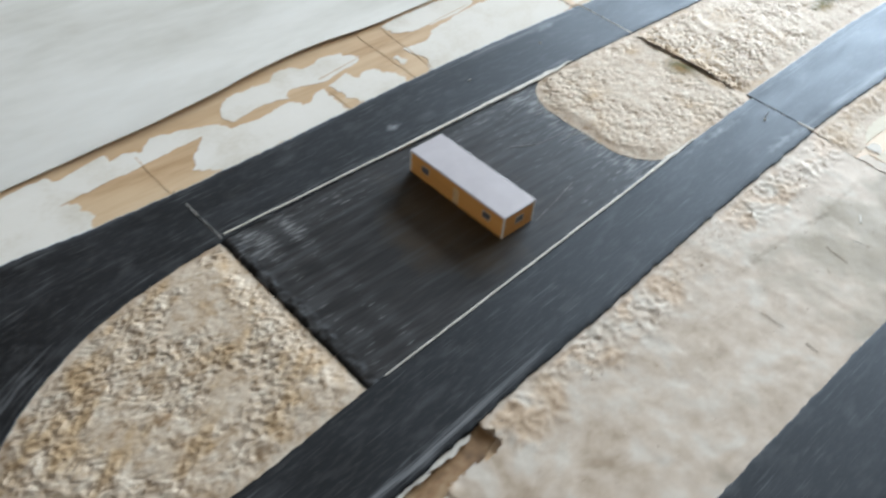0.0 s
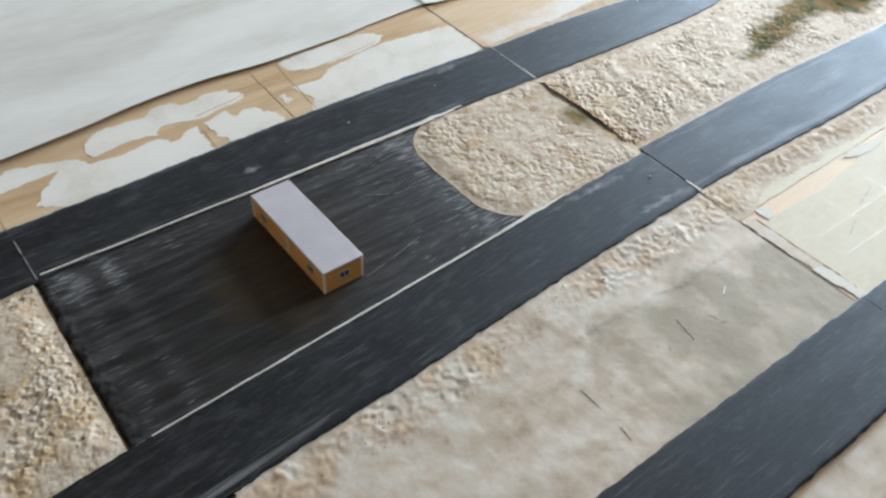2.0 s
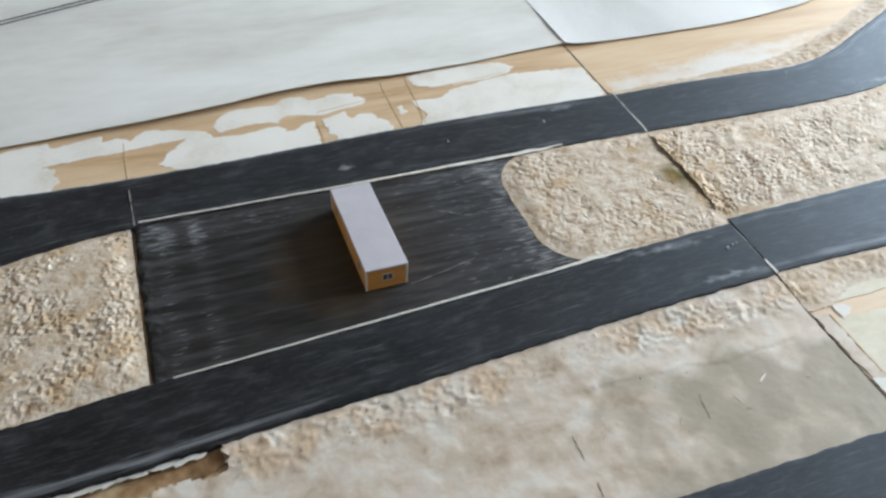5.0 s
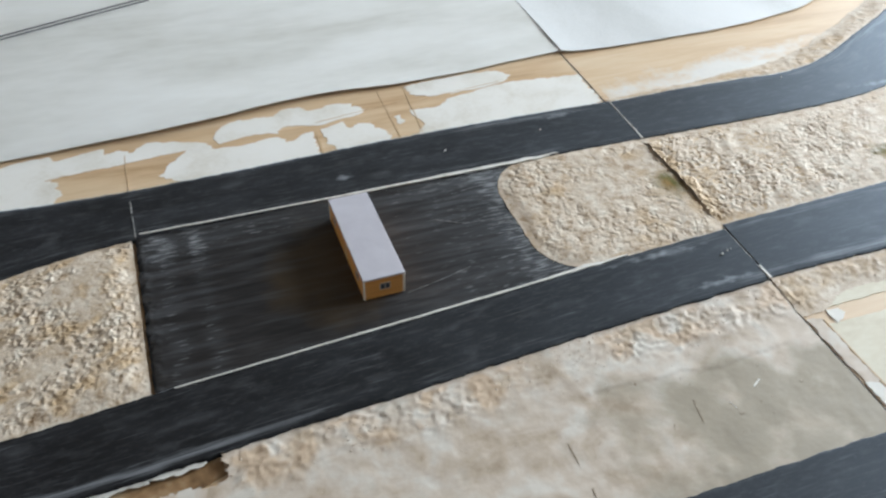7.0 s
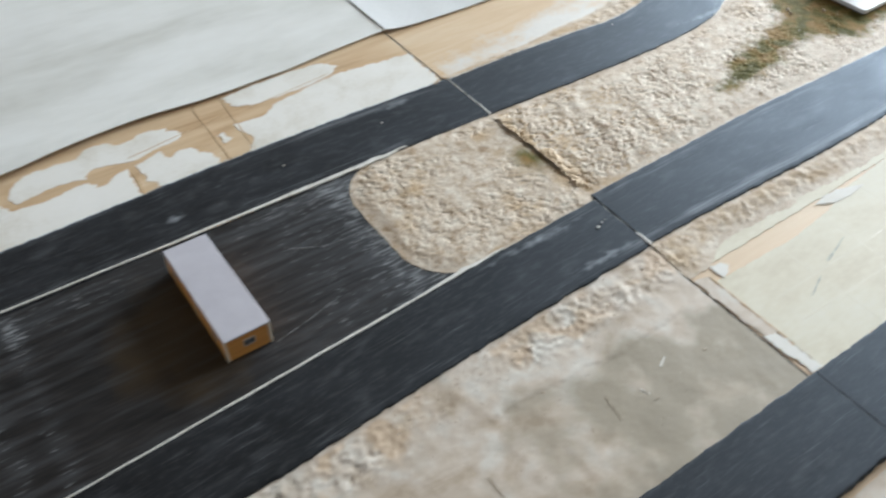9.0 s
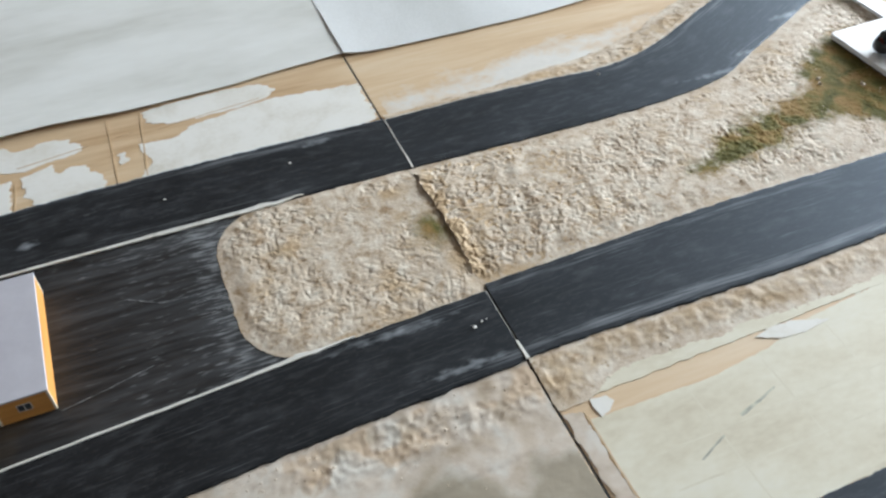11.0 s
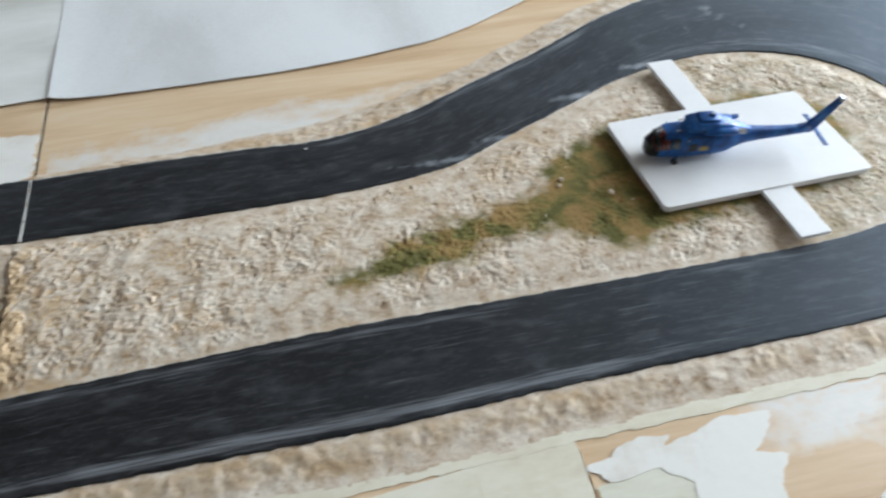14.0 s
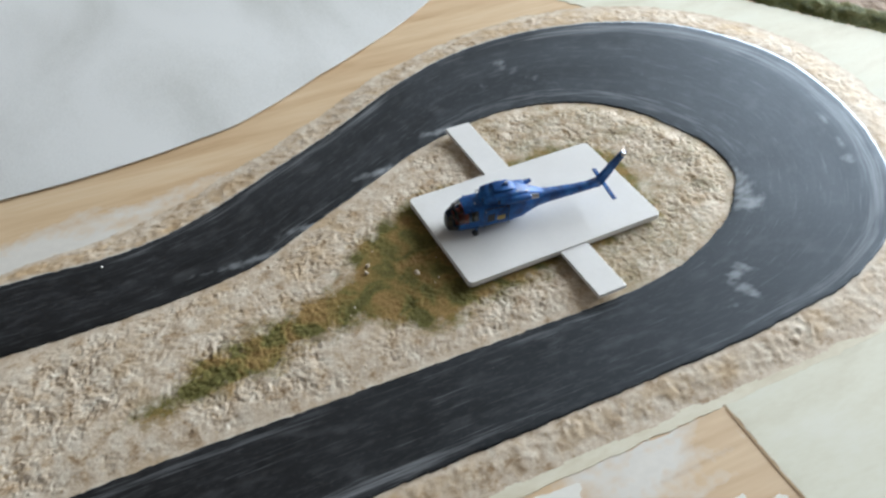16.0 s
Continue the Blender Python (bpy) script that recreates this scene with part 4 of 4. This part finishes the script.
PALE = material("pale_ruling", [(.38, (.63, .57, .435)), (.55, (.685, .63, .495))], scale=90, rough=(.4, .6), bump=0)
for k, (a, b) in enumerate([((.110, -.097), (.111, -.167)), ((.155, -.091), (.154, -.167)), ((.20, -.083), (.199, -.167)), ((.03, -.123), (.243, -.122)), ((.03, -.142), (.243, -.144)), ((.065, -.098), (.066, -.167))]):
    tagged(strip("ruled_line", a, b, .0010, .0008, WOOD_Z + .00026, PALE, seed=223, thick=.00004 + .00003 * (k in (3, 4))), "faint pale ruled line on cream card", "line", "ruled lines")
tagged(strip("pencil_smudge", (.049, -.133), (.066, -.126), .0008, .0011, WOOD_Z + .00025, GREYCARD, seed=227, thick=.00012), "grey pencil smudge on cream card", "smudge", "pencil smudges")
tagged(strip("pencil_smudge", (.080, -.120), (.105, -.113), .0020, .0009, WOOD_Z + .00025, GREYCARD, seed=229, thick=.00012), "grey pencil smudge on cream card", "smudge", "pencil smudges")


# ---- site cabin ----
def cabin():
    orange = material("printed_plank_card", [(.3, (.46, .19, .04)), (.5, (.60, .27, .065)), (.7, (.66, .32, .09))], scale=20, stretch=(1, 1, 30), fine=400, rough=(.4, .55), bump=.1)
    roof_mat = material("grey_card", [(.3, (.50, .48, .52)), (.7, (.58, .56, .60))], scale=60, rough=(.35, .5), bump=.08)
    trim = plain("cream_card_edge", (.72, .62, .48), .6)
    glass = plain("printed_window_grey", (.045, .05, .06), .3)
    frame_mat = plain("printed_window_frame", (.50, .47, .42), .5)
    w, l, h = .0252, .0795, .0158
    c = thing("site_cabin", Matrix.Translation((-.2335, .0475, -.0006)) @ Matrix.Rotation(radians(.6), 4, "Z"), label="small orange card model cabin with a grey roof", category="model cabin")
    t = .0008
    for sx in (-1, 1):
        part("side_wall", solid_box((min(sx * w / 2, sx * (w / 2 - t)), -l / 2, 0), (max(sx * w / 2, sx * (w / 2 - t)), l / 2, h - .0008), .0001), orange, c)
    for sy in (-1, 1):
        part("end_wall", solid_box((-w / 2 + t, min(sy * l / 2, sy * (l / 2 - t)), 0), (w / 2 - t, max(sy * l / 2, sy * (l / 2 - t)), h - .0008), .0001), orange, c)
    part("roof", solid_box((-w / 2 - .0004, -l / 2 - .0004, h - .0008), (w / 2 + .0004, l / 2 + .0004, h + .0004), .0003), roof_mat, c, "matt grey card roof")
    for sx in (-1, 1):
        for sy in (-1, 1):
            x, y = sx * (w / 2 - .0004), sy * (l / 2 - .0004)
            part("corner_strip", solid_box((x - .0006, y - .0006, 0), (x + .0006, y + .0006, h - .0008), .0002), trim, c, "worn cream corner edge")

    def window(x, y, face):
        s, hh = .0030, .0023
        d = .0002
        if face == "y":
            pane = part("window", solid_box((x - s, y - d, .0085 - hh), (x + s, y + d, .0085 + hh)), glass, c, "printed grey window")
            for k in (-1, 0, 1):
                part("frame_bar", solid_box((x + k * s - .0002, y - d * 1.8, .0085 - hh), (x + k * s + .0002, y + d * 1.8, .0085 + hh)), frame_mat, pane)
            for k in (-1, 1):
                part("frame_bar", solid_box((x - s, y - d * 1.6, .0085 + k * hh - .0002), (x + s, y + d * 1.6, .0085 + k * hh + .0002)), frame_mat, pane)
        else:
            pane = part("window", solid_box((x - d, y - s, .0085 - hh), (x + d, y + s, .0085 + hh)), glass, c, "printed grey window")
            for k in (-1, 0, 1):
                part("frame_bar", solid_box((x - d * 1.8, y + k * s - .0001, .0085 - hh), (x + d * 1.8, y + k * s + .0001, .0085 + hh)), frame_mat, pane)
            for k in (-1, 1):
                part("frame_bar", solid_box((x - d * 1.6, y - s, .0085 + k * hh - .0002), (x + d * 1.6, y + s, .0085 + k * hh + .0002)), frame_mat, pane)
    window(0.0005, -l / 2, "y")
    window(-w / 2, -.026, "x")
    window(-w / 2, .026, "x")
    door = part("door", solid_box((-w / 2 - .0002, -.0030, .0006), (-w / 2 + .0002, .0016, .0120)), plain("printed_door", (.62, .40, .20), .5), c, "printed pale wooden door")
    part("door_handle", solid_box((-w / 2 - .0004, .0008, .0058), (-w / 2 - .0001, .0012, .0068)), glass, door)
    return c


cabin()

# ---- helipad ----
PAD_Z = .0066
BOARD = material("white_foam_board", [(.3, (.72, .705, .69)), (.7, (.79, .775, .76))], scale=40, stretch=(1, 1, 1), rough=(.45, .6), bump=.1, bump_scale=300)
pad = thing("helipad", label="white foam board helipad with two walkways", category="helipad")
bm = solid_box((-.0645, -.0405, -.0034), (.0645, .0405, 0))
bmesh.ops.bevel(bm, geom=[e for e in bm.edges if abs(e.verts[0].co.z - e.verts[1].co.z) > .001], offset=.003, segments=4, affect="EDGES", profile=.5)
bmesh.ops.bevel(bm, geom=[e for e in bm.edges if all(v.co.z > -.0001 for v in e.verts)], offset=.0003, segments=2, affect="EDGES", profile=.5)
part("platform", bm, BOARD, pad)
part("walkway", solid_box((-.0105, .0405, -.0032), (.0070, .0975, -.0010), .0003), BOARD, pad)
part("walkway", solid_box((-.0060, -.0795, -.0032), (.0120, -.0405, -.0010), .0003), BOARD, pad)
pad.matrix_basis = Matrix.Translation((.4035, .0843, PAD_Z)) @ Matrix.Rotation(radians(1.6), 4, "Z")


# ---- helicopter ----
def loft(stations, sides=20, power=2.6):
    """Closed hull rings: (s, half width, bottom, top)."""
    rings = []
    for s, w, lo, hi in stations:
        ring = []
        for k in range(sides):
            a = 2 * math.pi * k / sides
            ca, sa = math.cos(a), math.sin(a)
            ring.append((s, w * math.copysign(abs(ca) ** (2 / power), ca), (lo + hi) / 2 + (hi - lo) / 2 * math.copysign(abs(sa) ** (2 / power), sa)))
        rings.append(ring)
    return rings


def hull(rings, choose=None):
    bm = bmesh.new()
    vs = [[bm.verts.new(p) for p in ring] for ring in rings]
    n = len(rings[0])
    for i in range(len(rings) - 1):
        for j in range(n):
            if choose is None or choose(i, j):
                bm.faces.new((vs[i][j], vs[i + 1][j], vs[i + 1][(j + 1) % n], vs[i][(j + 1) % n]))
    if choose is None or choose(0, -1):
        bm.faces.new(vs[0][::-1])
    if choose is None or choose(len(rings) - 2, -2):
        bm.faces.new(vs[-1])
    bmesh.ops.delete(bm, geom=[v for v in bm.verts if not v.link_faces], context="VERTS")
    return bm


def helicopter():
    blue = material("chipped_blue_paint", [(.32, (.008, .035, .12)), (.45, (.010, .065, .23)), (.56, (.016, .11, .36)), (.70, (.06, .20, .46))], scale=160, fine=900, rough=(.36, .52), bump=.15, bump_scale=900, bump_depth=.0002, spec=.35)
    metal = plain("worn_metal", (.62, .62, .64), .35, .9)
    black = plain("black_plastic", (.012, .012, .014), .35)
    red = plain("red_seat", (.62, .05, .025), .5)
    gold = plain("gold_mark", (.45, .33, .10), .45)
    tinted = bpy.data.materials.new("tinted_glass")
    tinted.use_nodes = True
    tn = tinted.node_tree
    clear, gloss, blend = tn.nodes.new("ShaderNodeBsdfTransparent"), tn.nodes.new("ShaderNodeBsdfGlossy"), tn.nodes.new("ShaderNodeMixShader")
    clear.inputs["Color"].default_value, gloss.inputs["Roughness"].default_value = (.70, .71, .72, 1), .1
    gloss.inputs["Color"].default_value = (.5, .5, .5, 1)
    blend.inputs["Fac"].default_value = .12
    tn.links.new(clear.outputs[0], blend.inputs[1]), tn.links.new(gloss.outputs[0], blend.inputs[2])
    tn.links.new(blend.outputs[0], tn.nodes["Material Output"].inputs["Surface"])

    h = thing("toy_helicopter", label="chipped blue die-cast toy helicopter without rotor on white helipad", category="helicopter")
    st = [(.0022, .0024, .0034, .0080), (.0032, .0050, .0022, .0104), (.0054, .0066, .0014, .0132), (.0085, .0079, .0011, .0158), (.0118, .0087, .0010, .0178),
          (.0155, .0091, .0008, .0190), (.0200, .0092, .0008, .0194), (.0300, .0092, .0008, .0194), (.0400, .0088, .0010, .0190), (.0480, .0076, .0020, .0182),
          (.0530, .0060, .0040, .0172), (.0590, .0045, .0060, .0162), (.0680, .0037, .0074, .0152), (.0800, .0032, .0086, .0146), (.0920, .0026, .0098, .0148), (.0985, .0018, .0108, .0152)]
    rings = loft(st)
    front = {(i, j) for i in (1, 2, 3) for j in (2, 3, 4, 5, 6, 7)}
    side = {(i, j) for i in (2, 3, 4, 5) for j in (0, 1, 8, 9)}
    panes = front | side
    part("fuselage", hull(rings, lambda i, j: (i, j) not in panes), blue, h, smooth_faces=True)
    part("windscreen", hull(rings, lambda i, j: (i, j) in front), tinted, h, "tinted cockpit glass", True)
    part("side_window", hull(rings, lambda i, j: (i, j) in side and j < 5), tinted, h, "tinted side glass")
    part("side_window", hull(rings, lambda i, j: (i, j) in side and j >= 5), tinted, h, "tinted side glass")
    part("nose", hull([[(x - .0003, y * 1.05, z * 1.02) for x, y, z in r] for r in rings[:4]], lambda i, j: (i, j) not in panes), black, h, "black nose cap", True)
    part("cockpit_floor", solid_box((.003, -.005, .0034), (.020, .005, .0050)), black, h)
    part("bulkhead", solid_box((.0195, -.0078, .003), (.0202, .0078, .0165)), black, h)
    for sy in (-.0038, .0038):
        bm = solid_box((.0080, sy - .0028, .005), (.0150, sy + .0028, .0092), .0006)
        box(bm, (.0124, sy - .0026, .0078), (.0148, sy + .0026, .0128), .0006)
        part("seat", bm, red, h, "red cockpit seat")
    for sy in (-1, 1):
        part("window_post", rod(bmesh.new(), (.0040, sy * .0030, .0117), (.0150, sy * .0052, .0171), .0004, sides=6), black, h)
    # engine housing with two nacelles
    part("engine_housing", hull(loft([(.0240, .0050, .0178, .0214), (.0250, .0062, .0175, .0232), (.0290, .0068, .0172, .0240), (.0390, .0068, .0170, .0240), (.0450, .0060, .0166, .0230), (.0500, .0046, .0160, .0208), (.0620, .0018, .0148, .0160)], 20, 5.0)), blue, h, smooth_faces=True)
    part("top_deck", hull(loft([(.0300, .0040, .0236, .0250), (.0312, .0048, .0236, .0256), (.0400, .0048, .0236, .0256), (.0440, .0030, .0226, .0238)], 16, 4.0)), blue, h, smooth_faces=True)
    part("engine_grille", solid_box((.0236, -.0042, .0186), (.0243, .0042, .0208), .0002), black, h, "black intake grille")
    for sy in (-1, 1):
        bm = hull([[(x, y + sy * .0066, z) for x, y, z in r] for r in loft([(.0330, .0016, .0172, .0200), (.0355, .0024, .0164, .0208), (.0440, .0026, .0162, .0210), (.0510, .0022, .0164, .0204), (.0530, .0014, .0172, .0196)], 12, 2.0)])
        nac = part("engine_nacelle", bm, blue, h, smooth_faces=True)
        part("exhaust", rod(bmesh.new(), (.0522, sy * .0066, .0184), (.0566, sy * .0074, .0186), .0016, .0014), metal if sy < 0 else blue, nac, "worn exhaust pipe")
        part("intake", rod(bmesh.new(), (.0322, sy * .0066, .0186), (.0332, sy * .0066, .0186), .0014), black, nac)
    mast = part("rotor_mast", rod(bmesh.new(), (.0385, 0, .0246), (.0385, 0, .0264), .0021, .0016), blue, h)
    part("mast_cap", rod(bmesh.new(), (.0385, 0, .0262), (.0385, 0, .0271), .0009), metal, mast, "bare metal pin")
    part("air_scoop", hull(loft([(.0215, .0022, .0190, .0205), (.0230, .0030, .0180, .0222), (.0285, .0030, .0200, .0236), (.0310, .0018, .0215, .0236)], 10)), blue, h, smooth_faces=True)
    # bare spots where the paint is knocked off
    for x, y, z, r in [(.0185, -.0048, .0196, .0006), (.0340, -.0060, .0224, .0008), (.0440, -.0050, .0230, .0007), (.0500, -.0046, .0214, .0009), (.0535, -.0064, .0184, .0013), (.0240, -.0089, .0150, .0005), (.0830, -.0026, .0130, .0004), (.0400, .0020, .0257, .0007)]:
        bm = bmesh.new()
        bmesh.ops.create_icosphere(bm, subdivisions=1, radius=r, matrix=Matrix.Translation((x, y, z)) @ Matrix.Diagonal((1.5, .8, .6, 1)))
        part("paint_chip", bm, metal, h, "bare pale metal chip")
    # tail
    bm = bmesh.new()
    prof = [(.0900, .0104), (.0980, .0102), (.1010, .0124), (.1120, .0296), (.1132, .0322), (.1102, .0330), (.1086, .0314), (.0965, .0156), (.0900, .0148)]
    for sy in (-1, 1):
        bm.faces.new([bm.verts.new((x, sy * (.0015 if z < .02 else .0009), z)) for x, z in prof][::sy])
    bm.verts.ensure_lookup_table()
    k = len(prof)
    for i in range(k):
        j = (i + 1) % k
        bm.faces.new((bm.verts[i], bm.verts[j], bm.verts[k + j], bm.verts[k + i]))
    bmesh.ops.bevel(bm, geom=[e for e in bm.edges], offset=.0003, segments=2, affect="EDGES", profile=.5)
    fin = part("tail_fin", bm, blue, h)
    part("tail_rotor_hub", rod(bmesh.new(), (.1110, -.0018, .0315), (.1110, .0016, .0315), .0013), metal, fin, "bare metal rotor hub")
    bm = bmesh.new()
    box(bm, (.0995, -.0168, .0122), (.1022, .0132, .0129), .0003)
    part("tailplane", bm, blue, h)
    # landing gear
    for sy in (-1, 1):
        leg = part("strut", rod(bmesh.new(), (.0190, sy * .0075, .0045), (.0175, sy * .0098, .0018), .0007), blue, h)
        part("wheel", rod(bmesh.new(), (.0175, sy * .0088, .0018), (.0175, sy * .0108, .0018), .0018, sides=18), black, leg)
    # door seams, steps and edge trim
    for sy in (-1, 1):
        for x0, x1, z0, z1 in ((.0232, .0235, .0040, .0172), (.0378, .0381, .0040, .0172), (.0232, .0381, .0170, .0173)):
            part("door_seam", solid_box((x0, sy * .0092 - .00025, z0), (x1, sy * .0092 + .00025, z1)), black, h)
        part("window_frame", rod(bmesh.new(), (.0152, sy * .0088, .0070), (.0152, sy * .0070, .0172), .0005, sides=6), blue, h)
    # side door window and marks
    for sy in (-1, 1):
        part("door_window", solid_box((.0250, sy * .0092 - .0003, .0078), (.0296, sy * .0092 + .0003, .0128), .0002), black, h, "black door window")
        part("side_mark", solid_box((.0310, sy * .0091 - .0003, .0080), (.0358, sy * .0091 + .0003, .0108)), gold, h, "worn gold mark")
    h.matrix_basis = Matrix.Translation((.3445, .0885, PAD_Z)) @ Matrix.Rotation(radians(-8.5), 4, "Z")
    return h


helicopter()

# ---- moss flock ----
FLOCK = bpy.data.materials.new("flock")
FLOCK.use_nodes = True
ft = FLOCK.node_tree
geo, fr = ft.nodes.new("ShaderNodeNewGeometry"), ft.nodes.new("ShaderNodeValToRGB")
for k, (at, colour) in enumerate([(0, (.145, .130, .048)), (.45, (.18, .155, .056)), (.75, (.22, .165, .062)), (1, (.26, .182, .070))]):
    if k > 1:
        fr.color_ramp.elements.new(at)
    fr.color_ramp.elements[k].position = at
    fr.color_ramp.elements[k].color = (*colour, 1)
ft.links.new(geo.outputs["Random Per Island"], fr.inputs["Fac"])
ft.links.new(fr.outputs["Color"], ft.nodes["Principled BSDF"].inputs["Base Color"])
ft.nodes["Principled BSDF"].inputs["Roughness"].default_value = .9


def flock(name, xs, ys, zs, tall, label, seed):
    rng = np.random.default_rng(seed)
    verts, faces = [], []
    for x, y, z in zip(xs, ys, zs):
        a, lean, l = rng.uniform(0, 2 * math.pi), rng.uniform(.2, 1.2), tall * rng.uniform(.4, 1.2)
        c, s, w = math.cos(a), math.sin(a), .00022
        n = len(verts)
        verts += [(x - s * w, y + c * w, z - .0004), (x + s * w, y - c * w, z - .0004), (x + c * lean * l, y + s * lean * l, z + l)]
        faces.append((n, n + 1, n + 2))
    return tagged(flat_mesh(name, verts, faces, FLOCK), label, "moss", kind="stuff")


rng = np.random.default_rng(12)
px, py = rng.uniform(.14, .50, 9000), rng.uniform(.02, .16, 9000)
pick = (grassy(px, py) > rng.uniform(.55, 1.0, px.size)) & ~((px > .336) & (px < .471) & (py > .042) & (py < .127))
px, py = px[pick], py[pick]
pz = right_island(px, py)[0]
flock("moss", px, py, pz, .00032, "short olive and brown model moss on plaster", 13)


# ---- pebbles and crumbs ----
def pebble(x, y, z, r, seed, mat=PLASTER):
    bm = bmesh.new()
    bmesh.ops.create_icosphere(bm, subdivisions=2, radius=r)
    for v in bm.verts:
        v.co *= .8 + .5 * noise.noise(v.co / r * 1.1 + Vector((seed, 0, 0)))
        v.co.z *= .7
        v.co += Vector((x, y, z))
    return tagged(part("pebble", bm, mat), "small white plaster crumb", "pebble", "plaster crumbs")


for k, (x, y, z, r) in enumerate([(.319, .066, .003, .0020), (.296, .084, .002, .0016), (.293, .079, .002, .0014), (-.017, -.0245, .0004, .0011), (-.012, -.0225, .0003, .0007), (-.009, -.022, .0003, .0005),
                                  (.158, .150, .0004, .0008), (-.148, .136, .0003, .0007), (-.07, .140, .0003, .0008)]):
    pebble(x, y, z + (.0003 if r < .0012 else 0), r, k, TORN if r < .0012 else PLASTER)

def crumbs(name, shape, box_, count, seed, weight, label, mat=PLASTER, size=(.0004, .0011)):
    """Many tiny angular crumbs lying on a ground."""
    rng_c = np.random.default_rng(seed)
    cx, cy = rng_c.uniform(box_[0], box_[1], count), rng_c.uniform(box_[2], box_[3], count)
    z, keep, _, _ = shape(cx, cy)
    pick_c = keep & (rng_c.uniform(0, 1, count) < weight(cx, cy))
    verts, faces = [], []
    for x, y, h in zip(cx[pick_c], cy[pick_c], z[pick_c]):
        r, a, n = size[0] + (size[1] - size[0]) * rng_c.uniform(0, 1) ** 3, rng_c.uniform(0, 6.3), len(verts)
        for k in range(5):
            q_r = r * rng_c.uniform(.6, 1.3)
            verts.append((x + q_r * math.cos(a + k * 1.257), y + q_r * math.sin(a + k * 1.257), h - .0002))
        verts.append((x + r * rng_c.uniform(-.5, .5), y + r * rng_c.uniform(-.5, .5), h + r * rng_c.uniform(.25, .5)))
        faces += [(n + k, n + (k + 1) % 5, n + 5) for k in range(5)]
    return tagged(flat_mesh(name, verts, faces, mat), label, "crumbs", "plaster crumbs", "stuff")


def rim_weight(x, y):
    d = distance(x, y, L_OUT)
    return np.exp(-((d - .010) / .010) ** 2) * smooth(fbm(x * 60, y * 60, 301, 3), .42, .62) + .05


def verge_weight(x, y):
    return smooth(fbm(x * 60, y * 60, 303, 3), .45, .65) * .6


crumbs("crumbs", low_left, (-.50, -.002, -.15, -.048), 3600, 300, rim_weight, "small pale plaster crumbs on the beige flat", size=(.0004, .0010))
crumbs("crumbs", right_shoulder, (.002, .68, -.09, .30), 9000, 302, verge_weight, "small pale plaster crumbs on the verge")
crumbs("crumbs", right_island, (.004, .55, -.002, .19), 2600, 304, lambda x, y: .5 * smooth(fbm(x * 50, y * 50, 305, 3), .48, .62), "small plaster crumbs on the rough island")

# ---- bank at the layout's end ----
BANK = material("dark_moss", [(.35, (.05, .06, .015)), (.5, (.11, .12, .03)), (.65, (.20, .18, .07))], scale=90, fine=500, fine_mix=.4, rough=(.8, .95), bump=.6, bump_scale=500, bump_depth=.001)
layered(BANK, "wash", (.30, .20, .13), .5, 200)


def bank_shape(x, y):
    s = (x - .715) * .838 + (y - .242) * .545 + (fbm(x * 60, y * 60, 33, 3) - .5) * .008
    z = WOOD_Z + .006 * smooth(s, 0, .016) - .002 * smooth(s, .02, .05) + (fbm(x * 200, y * 200, 34, 3) - .5) * .004
    return z, s > -.001, smooth(s, .018, .032), x * 0


tagged(terrain("grass_bank", .63, .95, -.02, .40, .0025, bank_shape, BANK), "dark green mossy bank at the layout's end", "bank", kind="stuff")
